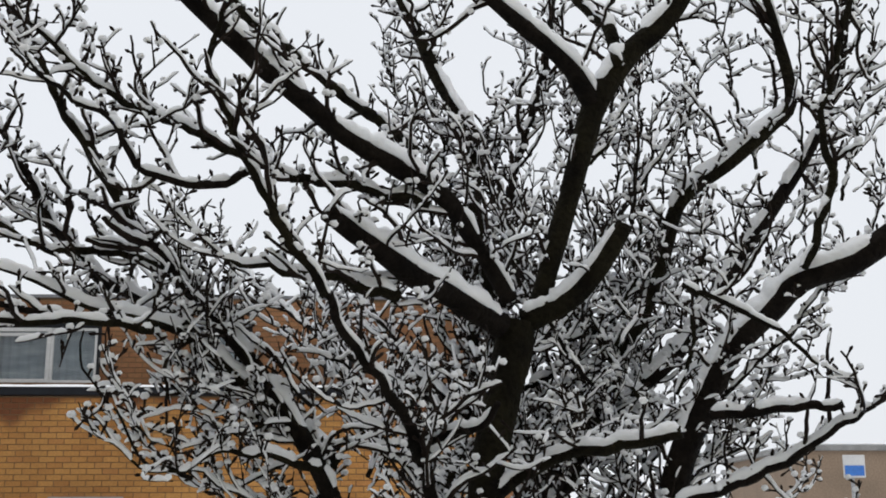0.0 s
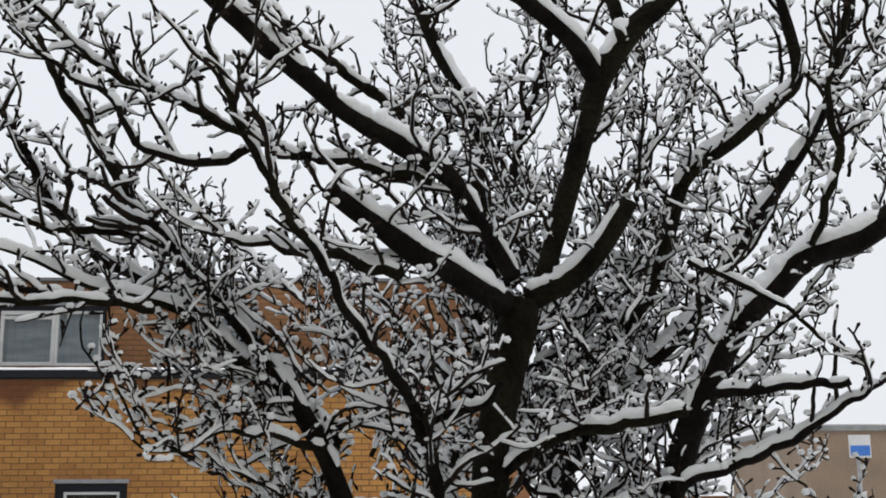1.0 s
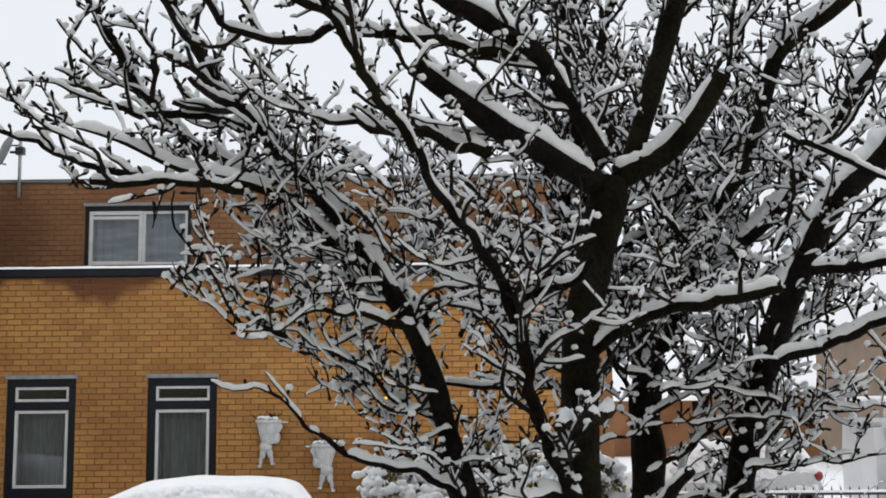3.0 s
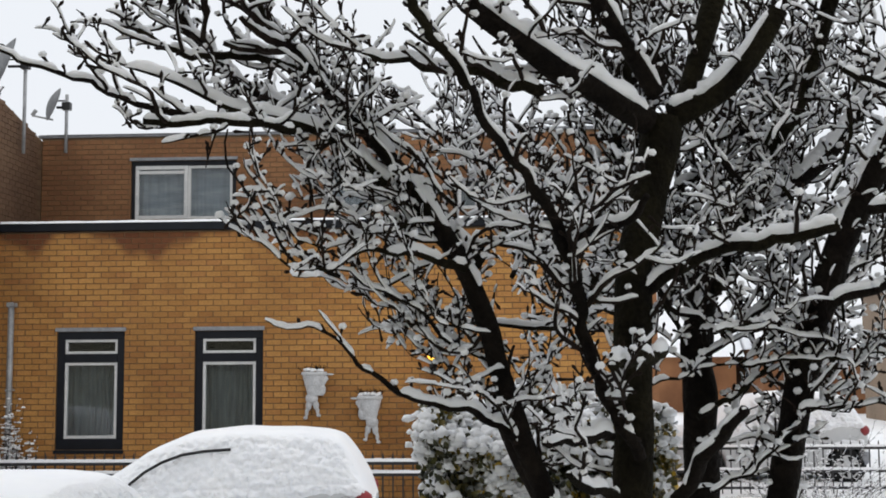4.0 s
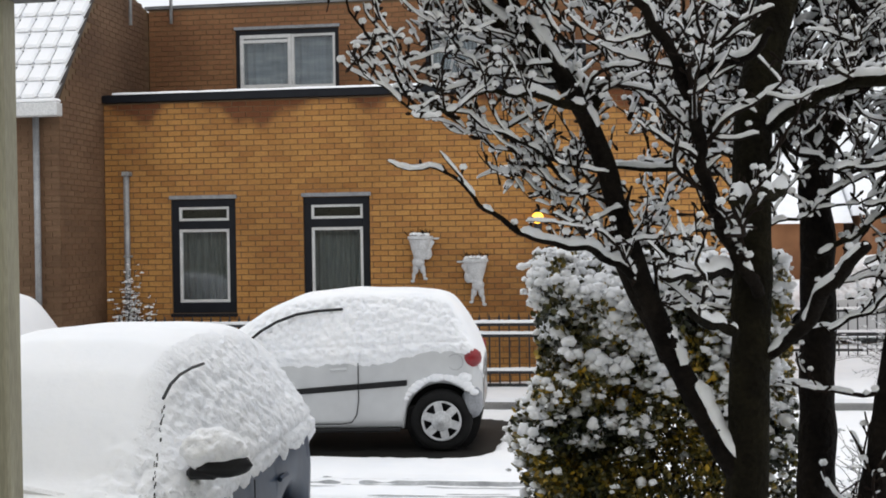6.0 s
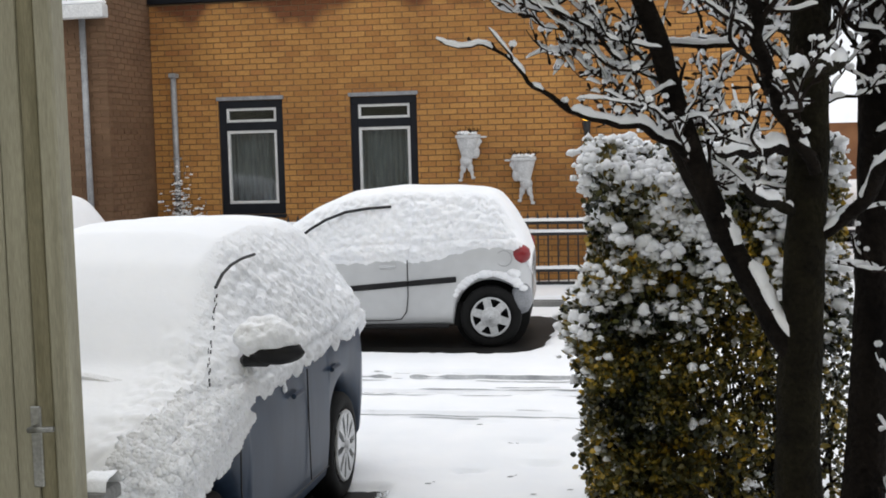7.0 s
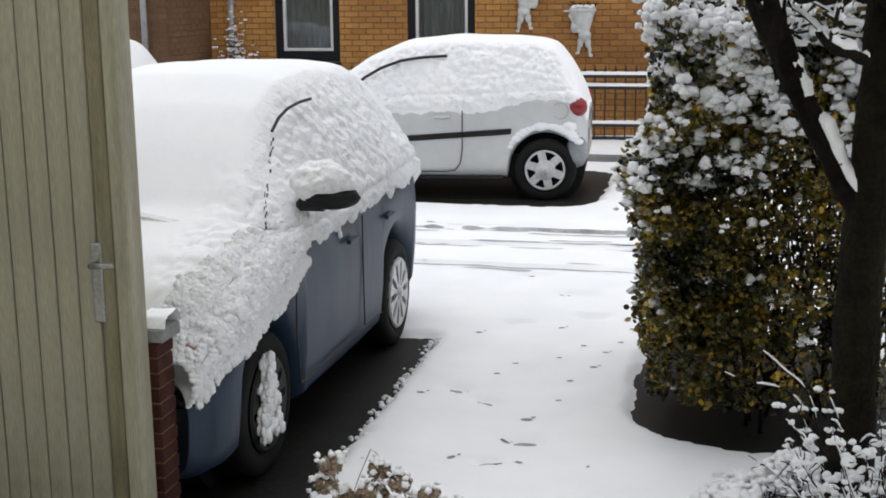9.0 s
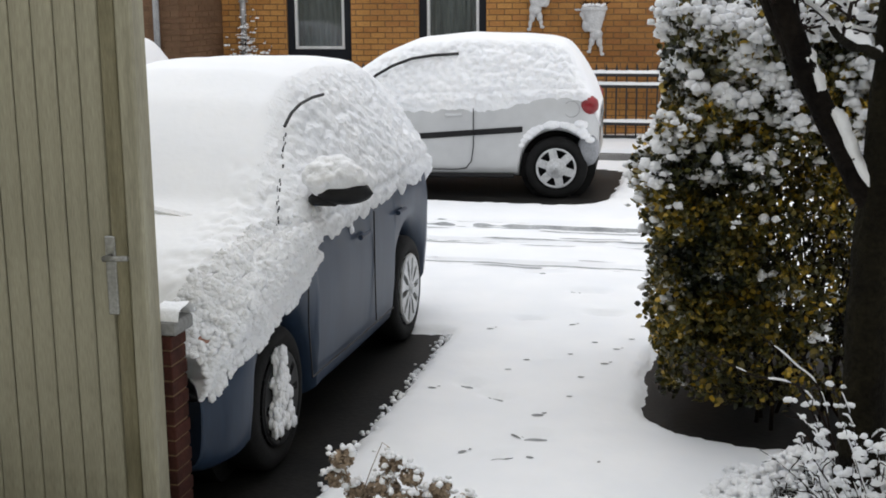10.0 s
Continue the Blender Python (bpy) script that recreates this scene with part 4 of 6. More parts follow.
def hatchback(m, label):
    c, body, (us, W, Z0, B, T, R) = car("hatchback_car", label, m, SMALL, SILVER, (0.50, 2.87), WR, 0.05, lambda u: 0.04 + 0.09 * min(1.0, max(0.0, (u - 0.45) / 0.6)) + 0.04 * ragged(u * 2.2, 1), "parked cars", 0, "cover", 6, 0.022)
    for sgn in (1, -1):
        side = lambda u, f=0.0: sgn * (spline(us, W, u) * 1.0 + f)
        bm = boxes((0.82, 1.285, min(side(1, -0.01), side(1, 0.012)), max(side(1, -0.01), side(1, 0.012)), 0.60, 0.655), (1.295, 2.35, min(side(1.6, -0.01), side(1.6, 0.012)), max(side(1.6, -0.01), side(1.6, 0.012)), 0.60, 0.655), bevel=0.006)
        for v in bm.verts:
            v.co.z += 0.075 * (1.35 - v.co.x)
        part("rub_strip", bm, TRIM, c, "black rubbing strip rising to the rear")
        part("door_gap", strip([(1.29, side(1.3, 0.002), 0.86), (1.29, side(1.3, 0.003), 0.5), (1.31, side(1.3, -0.001), 0.36), (1.36, side(1.35, -0.006), 0.29), (1.45, side(1.4, -0.008), 0.275), (2.3, side(2.3, -0.008), 0.27)], 0.005), TRIM, c)
        part("sill", boxes((0.9, 2.48, min(side(1.6, -0.06), side(1.6, -0.012)), max(side(1.6, -0.06), side(1.6, -0.012)), 0.195, 0.235), bevel=0.01), TRIM, c)
        bm = rod(bmesh.new(), (1.40, side(1.4, 0.012), 0.805), (1.56, side(1.5, 0.012), 0.80), 0.016)
        part("door_handle", bm, SILVER, c)
        bm = bmesh.new()
        for k in range(28):
            a, b = 2 * math.pi * k / 28, 2 * math.pi * (k + 1) / 28
            rod(bm, (0.36 + 0.075 * math.cos(a), side(0.33, 0.0), 0.86 + 0.075 * math.sin(a)), (0.36 + 0.075 * math.cos(b), side(0.33, 0.0), 0.86 + 0.075 * math.sin(b)), 0.0025, sides=4)
        if sgn > 0:
            part("fuel_cap", bm, LEAD, c)
        else:
            bm.free()
        bm = bmesh.new()
        ball(bm, (0.205, sgn * 0.745, 0.895), 0.12, 0.85, 0.62, 0.80)
        part("tail_light", bm, LAMP_RED, c, "red tail light", True)
        part("side_window_trim", strip([(2.43, sgn * 0.80, 0.985), (2.36, sgn * 0.795, 1.07), (2.24, sgn * 0.775, 1.17), (2.08, sgn * 0.745, 1.26), (1.9, sgn * 0.715, 1.325), (1.7, sgn * 0.695, 1.355), (1.45, sgn * 0.685, 1.37)], 0.014), TRIM, c, "black window trim showing through snow")
    part("bumper", boxes((0.12, 0.3, -0.60, 0.60, 0.34, 0.56), bevel=0.05), SILVER, c)
    for sgn in (1, -1):
        part("bumper_corner", ball(bmesh.new(), (0.20, sgn * 0.70, 0.47), 0.17, 0.62, 0.66, 0.95), LEAD, c, "grey bumper corner", True)
    sn = bmesh.new()
    for k in range(16):
        a = radians(40 + 110 * k / 15)
        ball(sn, (0.50 - (arch_r := 0.40) * math.cos(a) * 1.0 + rng.uniform(-0.01, 0.01), 0.80, WR + arch_r * math.sin(a) + 0.02), rng.uniform(0.035, 0.06), 1.2, 0.6, 0.8)
    for k in range(14):
        ball(sn, (0.15 + 0.010 * k, 0.58 + 0.016 * k, 0.70 + 0.02 * (k % 2)), 0.06, 1, 1, 0.7)
    tagged(part("snow_clumps", sn, SNOW_ROUGH, c, "snow clinging round the wheel arch", True), kind="stuff")
    return c


white_car = hatchback(pose(-1.19, 13.17, 0.05, 0, 0, 184), "small silver-white three-door hatchback buried in fresh snow")
copy_thing(white_car, pose(-5.98, 13.2, 0.05, 0, 0, 180))["label"] = "snow-buried small car parked further along the street"

TALL = [(0.00, 0.60, 0.40, 0.70, 0.78, 0.45), (0.06, 0.76, 0.32, 0.95, 1.05, 0.58), (0.15, 0.81, 0.28, 1.02, 1.3, 0.60), (0.35, 0.85, 0.24, 1.04, 1.55, 0.52), (0.7, 0.86, 0.21, 1.03, 1.645, 0.53), (1.4, 0.86, 0.2, 1.01, 1.665, 0.53),
        (1.85, 0.86, 0.2, 1.0, 1.63, 0.53), (2.15, 0.86, 0.2, 0.99, 1.50, 0.54), (2.45, 0.855, 0.2, 0.98, 1.30, 0.56), (2.72, 0.85, 0.2, 0.95, 1.09, 0.60), (2.95, 0.84, 0.21, 0.92, 1.01, 0.63), (3.18, 0.84, 0.23, 0.86, 0.96, 0.66), (3.36, 0.83, 0.2, 0.78, 0.88, 0.64), (3.47, 0.79, 0.2, 0.68, 0.76, 0.58), (3.53, 0.70, 0.22, 0.58, 0.64, 0.5)]
near_car, nbody, (nus, NW, NZ, NB, NT, NR) = car("parked_car", "slate-blue car thickly covered in snow on the driveway", pose(-2.76, 8.65, -0.12, 0, 0, -90), TALL, SLATE, (0.75, 2.87), 0.325, 0.085,
                                                 lambda u: (0.06 + 0.08 * ragged(u * 4, 1) + 0.022 * ragged(u * 13, 2)) if u < 2.35 else (min(0.11, 0.02 + (u - 2.35) * 0.2) if u < 3.3 else 0.07), "parked cars", 1, "alloy", 10, 0.0135)
for sgn in (1, -1):
    nside = lambda u, f=0.0: sgn * (spline(nus, NW, u) + f)
    mir = part("mirror", ball(bmesh.new(), (2.42, sgn * 0.965, 1.185), 0.12, 0.62, 1.2, 0.5), TRIM, near_car, "black door mirror capped with snow", True)
    cap = ball(ball(bmesh.new(), (2.43, sgn * 0.955, 1.26), 0.105, 0.8, 1.1, 0.7), (2.42, sgn * 0.87, 1.235), 0.09, 0.8, 1.0, 0.9)
    rm2 = random.Random(9)
    for k in range(60):
        a, b = rm2.uniform(0, 6.28), rm2.uniform(-0.1, 1.4)
        ball(cap, (2.43 + 0.085 * math.cos(a) * math.cos(b), sgn * (0.93 + 0.125 * math.sin(a) * math.cos(b)), 1.25 + 0.085 * math.sin(b)), rm2.uniform(0.024, 0.042), 1, 1, 0.8, 2)
    cap_ob = part("mirror_snow", cap, SNOW_ROUGH, mir, "", True)
    blend = cap_ob.modifiers.new("blend", "REMESH")
    blend.mode, blend.voxel_size, blend.use_smooth_shade = "VOXEL", 0.011, True
    rd = random.Random(4)
    seam = bmesh.new()
    way, _ = eased([(2.80, 0.775, 1.03, 0.01), (2.66, 0.732, 1.17, 0.01), (2.46, 0.682, 1.345, 0.01), (2.32, 0.655, 1.45, 0.01)], 0.016)
    for p, q in zip(way, way[1:]):
        if rd.random() < 0.5:
            off = Vector((rd.gauss(0, 0.008), rd.gauss(0.003, 0.003), rd.gauss(0, 0.004)))
            a, b = p + off, q + off
            rod(seam, (a.x, sgn * a.y, a.z), (b.x, sgn * b.y, b.z), rd.uniform(0.0015, 0.005), sides=5)
    tagged(part("window_seam", seam, TRIM, near_car, "dark window seal broken up by snow"), kind="stuff")
    part("mirror_arm", boxes((2.36, 2.46, min(sgn * 0.8, sgn * 0.95), max(sgn * 0.8, sgn * 0.95), 1.12, 1.18), bevel=0.02), TRIM, mir)
    part("door_gap", strip([(2.62, nside(2.6, 0.003), 0.9), (2.64, nside(2.6, 0.003), 0.6), (2.6, nside(2.6, 0.0), 0.34), (1.2, nside(1.2, -0.004), 0.32)], 0.004), TRIM, near_car)
    part("door_gap", strip([(1.58, nside(1.6, 0.003), 0.95), (1.58, nside(1.6, 0.003), 0.6), (1.56, nside(1.6, 0.0), 0.34)], 0.004), TRIM, near_car)
    for hu in (1.72, 0.98):
        part("door_handle", rod(bmesh.new(), (hu, nside(hu, 0.015), 0.86), (hu + 0.15, nside(hu, 0.015), 0.86), 0.014), SLATE, near_car)
    part("window_trim", strip([(2.28, sgn * 0.635, 1.47), (2.18, sgn * 0.635, 1.525), (2.08, sgn * 0.645, 1.56), (1.95, sgn * 0.66, 1.58), (1.8, sgn * 0.67, 1.585)], 0.008), TRIM, near_car)
    part("headlight", ball(bmesh.new(), (3.40, sgn * 0.68, 0.735), 0.118, 0.85, 1.1, 0.62), LAMP_AMBER, near_car, "orange indicator lens under snow", True)
    sn = bmesh.new()
    r2 = random.Random(31 + sgn)
    for k in range(1700):
        u = r2.uniform(0.25, 3.5) if k % 4 == 0 else r2.uniform(2.45, 3.5)
        if u < 2.4 and ragged(u * 6, 2.0, 5) < 0.05:
            continue
        w = spline(nus, NW, u)
        b = spline(nus, NB, u)
        low = 0.15 + 0.10 * min(1, max(0, (u - 2.4) / 0.4)) - 0.08 * min(1, max(0, (u - 3.2) / 0.2))
        z = b + 0.05 - r2.random() ** (1.15 if u > 2.4 else 0.8) * low * (1.0 if u > 2.4 else 0.5 + 0.9 * abs(ragged(u * 9, 4.0)))
        if any(math.hypot(u - wu, z - 0.325) < 0.40 for wu in (0.75, 2.87)):
            continue
        y = w * (0.93 + 0.07 * min(1, max(0, (b - z) / 0.1)))
        ball(sn, (u, sgn * y, z), r2.uniform(0.010, 0.026), 1, 0.7, 1, 1)
    tagged(part("snow_clumps", sn, SNOW_ROUGH, near_car, "clumped snow on wing and headlamp", True), kind="stuff")
    sn = bmesh.new()
    for k in range(230):
        f = k / 229
        ball(sn, (2.87 + 0.06 + r2.uniform(-0.10, 0.10) * (0.15 + f), sgn * (0.80 + r2.uniform(0, 0.04)), 0.56 - 0.36 * f), r2.uniform(0.016, 0.032), 1, 0.5, 1.1, 1)
    tagged(part("wheel_snow", sn, SNOW_ROUGH, near_car, "snow stuck to the tyre", True), kind="stuff")
part("wiper", strip([(2.84, 0.62, 1.08), (2.82, 0.2, 1.13), (2.86, -0.2, 1.11)], 0.012), TRIM, near_car)
part("wiper_snow", strip([(2.84, 0.4, 1.11), (2.82, 0.2, 1.14), (2.86, -0.2, 1.13)], 0.025), SNOW, near_car)
part("grille", boxes((3.36, 3.555, -0.60, 0.60, 0.22, 0.44), bevel=0.02), TRIM, near_car)

# ---- shed with door, brick pier ----
SY = 4.87
shed = thing("shed", "cream-painted wooden shed of upright boards with a door", "shed")
door = part("door", boxes((-4.655, -2.185, SY + 0.035, SY + 0.06, -0.1, 2.72)), CREAM_DK, shed)
bw = 0.0885
bm = bmesh.new()
box(bm, 0.002, bw - 0.002, 0, 0.028, 0, 2.8, 0.005)
board = bpy.data.meshes.new("board")
bm.to_mesh(board)
bm.free()
board.materials.append(CREAM)
for k in range(28):
    ob = put_mesh("board", board, door)
    ob.location = (-2.250 - bw * (k + 1), SY + 0.008 + rng.uniform(-0.001, 0.001), -0.09)
part("door_stile", boxes((-2.245, -2.175, SY - 0.004, SY + 0.05, -0.09, 2.71), bevel=0.008), CREAM_DK, shed, "grimy door edge batten")
part("door_stile", boxes((-2.173, -2.105, SY - 0.02, SY + 0.08, -0.11, 2.95), bevel=0.008), CREAM, shed, "cream corner post")
part("head", boxes((-4.655, -2.175, SY - 0.015, SY + 0.07, 2.73, 2.95), bevel=0.01), CREAM, shed)
part("side_wall", boxes((-4.655, -4.555, 2.2, SY - 0.02, -0.12, 2.9)), CREAM, shed)
part("roof", boxes((-4.7, -1.98, 4.75, SY + 0.16, 2.955, 3.05), bevel=0.01), IRON, shed)
hd = part("door_handle", boxes((-2.268, -2.227, SY - 0.012, SY - 0.001, 0.81, 1.105), bevel=0.004), STEEL, shed, "worn steel lever and back plate")
bm = rod(bmesh.new(), (-2.247, SY - 0.012, 1.03), (-2.247, SY - 0.06, 1.03), 0.011, sides=12)
rod(bm, (-2.250, SY - 0.058, 1.03), (-2.155, SY - 0.058, 1.035), 0.0105, sides=12)
part("lever", bm, STEEL, hd, "", True)
pier = thing("brick_pier", "dark red brick pier with snowy concrete cap", "pier")
for c in range(14):
    part("brick", box(bmesh.new(), -2.145 + 0.002 * (c % 2), -2.078 + 0.003 * (c % 2), SY + 0.09, SY + 0.22, -0.12 + c * 0.0595, -0.12 + c * 0.0595 + 0.053, 0.004), RED_BRICK, pier)
part("core", boxes((-2.143, -2.082, SY + 0.095, SY + 0.21, -0.12, 0.708)), MORTAR, pier)
part("cap", boxes((-2.150, -2.050, SY + 0.085, SY + 0.24, 0.711, 0.766), bevel=0.008), CONCRETE, pier)
put_mesh("cap_snow", mesh_of("cap_snow", *lumpy_slab(-2.148, -2.054, SY + 0.09, SY + 0.235, 0.766, 0.05, 0.015), SNOW, True), pier)


# ---- snow-laden tree ----
def resampled(pts, radii, step):
    out_p, out_r = [pts[0]], [radii[0]]
    for p, q, a, b in zip(pts, pts[1:], radii, radii[1:]):
        k = max(1, int(round((q - p).length / step)))
        for j in range(1, k + 1):
            out_p.append(p.lerp(q, j / k))
            out_r.append(a + (b - a) * j / k)
    return out_p, out_r


def snow_on(tubes, pts, radii, amount, seed, sides=7):
    """A cushion of snow along the upper side of a branch, lumpy, round-ended and broken here and there."""
    up = Vector((0, 0, 1))
    thick = max(radii) > 0.022
    step = 0.022 if thick else 0.015
    pts, radii = resampled(pts, radii, step)
    run = []

    def flush():
        m = len(run)
        if m >= 3:
            ps, ws, hs = [], [], []
            for k, (c, o, w, h) in enumerate(run):
                end = min(k, m - 1 - k) * step
                f = min(1.0, math.sqrt((end + 0.004) / (0.9 * h + 0.006)))
                ps.append(c + o * h * 0.35 * (f - 1))
                ws.append(w * (0.35 + 0.65 * f))
                hs.append(h * f)
            tubes.add(ps, ws, sides, hs, lumps=0.16 if thick else 0.12)
        run.clear()

    n = len(pts)
    shift = Vector((seed, seed * 0.7, seed * 1.3))
    for i in range(n):
        d = pts[min(i + 1, n - 1)] - pts[max(i - 1, 0)]
        d = d.normalized() if d.length > 1e-7 else up
        o = up - d * d.z
        level = o.length
        g1 = noise.noise(pts[i] * 11 + shift)
        g2 = noise.noise(pts[i] * 34 + shift)
        if level < (0.33 if thick else 0.30) + 0.28 * g1 or (g2 < (-0.40 if amount > 0.005 else -0.12) and not thick) or (g1 < -0.40 and level < 0.85):
            flush()
            continue
        o.normalize()
        r = radii[i]
        h = (0.82 * r + 1.35 * amount) * (0.25 + 0.75 * level) * (1 + 0.38 * g1 + (0.30 if thick else 0.50) * g2)
        w = (0.95 * r + 0.28 * amount) * (1 + (0.26 if thick else 0.16) * g2 + 0.14 * g1)
        run.append((pts[i] + o * (0.38 if thick else 0.55) * r, o, w, max(0.004, h)))
    flush()


rt = random.Random(21)
wood_limb, wood_branch, wood_twig = [], Tubes(), Tubes()
snow_big, snow_small = Tubes(), Tubes()


def bud_spur(p, d):
    """A short fruiting spur, knobbly, with a bud at its end."""
    ln = rt.uniform(0.014, 0.050)
    e = p + d * ln
    wood_twig.add([p, p + d * ln * 0.5, e, e + d * 0.010], [0.0040, 0.0036, 0.0066, 0.0016], 5)
    if rt.random() < 0.42:
        c = e + Vector((rt.uniform(-0.004, 0.004), 0, 0.005))
        s = rt.uniform(0.008, 0.015)
        snow_small.add([c - Vector((s, 0, 0)), c - Vector((s * 0.6, 0, -s * 0.1)), c + Vector((s * 0.5, 0, s * 0.2)), c + Vector((s, 0, 0))], [s * 0.3, s * 0.85, s * 0.9, s * 0.3], 6)


LINE_A, LINE_B = 1.78, -0.97


def outside_crown(p):
    """Below the pruned lower left edge of the crown."""
    return p.x < 0.05 and p.z < LINE_A + (p.x - 0.0) * LINE_B


def twig(p, d, length, r, level):
    """A curving shoot that carries spurs and finer shoots."""
    n = max(4, int(length / 0.028))
    pts, radii = [p.copy()], [r]
    bend = Vector((rt.uniform(-1, 1), rt.uniform(-1, 1), rt.uniform(-0.35, 0.9))) * 0.06
    q = p.copy()
    for i in range(n):
        d = (d + bend + Vector((rt.gauss(0, 0.19), rt.gauss(0, 0.19), rt.gauss(0.05, 0.19)))).normalized()
        q = q + d * (length / n)
        if outside_crown(q):
            break
        pts.append(q.copy())
        radii.append(r * (1 - 0.5 * (i + 1) / n))
    n = len(pts) - 1
    if n < 2:
        return
    (wood_branch if level == 1 else wood_twig).add(pts, radii, 6 if level == 1 else 5)
    snow_on(snow_small, pts, radii, 0.0082 if level == 1 else 0.0070, level * 3.1, 6)
    for i in range(1, n):
        if level < 3 and rt.random() < (0.16 if level == 1 else 0.08):
            s = (d + Vector((rt.gauss(0, 0.75), rt.gauss(0, 0.75), rt.gauss(0.22, 0.6)))).normalized()
            twig(pts[i], s, length * rt.uniform(0.28, 0.6) if level == 1 else rt.uniform(0.05, 0.15), max(0.0038, radii[i] * 0.75), level + 1)
        elif rt.random() < 0.62:
            bud_spur(pts[i], Vector((rt.gauss(0, 0.6), rt.gauss(0, 0.6), rt.gauss(0.45, 0.5))).normalized())


def limb(points, shoots, snowy=1.0):
    """A bough through (x, y, z, radius) points; shoots is how thickly it is set with side shoots."""
    pts, radii = eased(points, 0.03)
    radii = [r * (0.82 if max(radii) > 0.075 else 0.69 if max(radii) > 0.03 else 0.80) for r in radii]
    pts = [p - Vector((0, 0, 0.22 * r)) for p, r in zip(pts, radii)]
    radii = [r * (1 + 0.10 * ragged(p.x * 9, p.y * 9, p.z * 9)) for p, r in zip(pts, radii)]
    if max(radii) < 0.03:
        pts = [p + Vector((ragged(p.z * 13, p.x * 13, 21), ragged(p.z * 13, p.x * 13, 27), ragged(p.x * 13, p.y * 13, 23))) * 0.024 for p in pts]
    pts = [p + Vector((ragged(p.z * 5, p.x * 5, 1), ragged(p.z * 5, p.x * 5, 7), ragged(p.x * 5, p.y * 5, 3))) * 0.010 for p in pts]
    t = Tubes()
    t.add(pts, radii, 14 if max(radii) > 0.03 else 9)
    wood_limb.append((t, max(radii)))
    if snowy:
        snow_on(snow_big, pts, radii, 0.0190 if max(radii) > 0.028 else 0.0110 if max(radii) > 0.015 else 0.0085, 0.5, 12 if max(radii) > 0.028 else 8)
    n = len(pts)
    for i in range(2, n - 1):
        if rt.random() < 0.39 * shoots:
            d = (pts[i + 1] - pts[i - 1]).normalized()
            s = (d * 0.7 + Vector((rt.gauss(0, 0.7), rt.gauss(0, 0.7), rt.gauss(0.25, 0.6)))).normalized()
            twig(pts[i], s, rt.uniform(0.12, 0.48) * min(1.0, 0.35 + radii[i] / 0.025), max(0.0045, min(radii[i] * 0.65, rt.uniform(0.006, 0.0115))), 1)
        elif rt.random() < 0.45 * min(1, shoots) and radii[i] < 0.035:
            bud_spur(pts[i] + Vector((0, 0, radii[i] * 0.8)), Vector((rt.gauss(0, 0.5), rt.gauss(0, 0.5), 1)).normalized())
    if shoots >= 0.9:
        d = (pts[-1] - pts[-3]).normalized()
        for k in range(3):
            twig(pts[-1], (d + Vector((rt.gauss(0, 0.4), rt.gauss(0, 0.4), rt.gauss(0.1, 0.4)))).normalized(), rt.uniform(0.12, 0.35), radii[-1] * 0.8, 1)


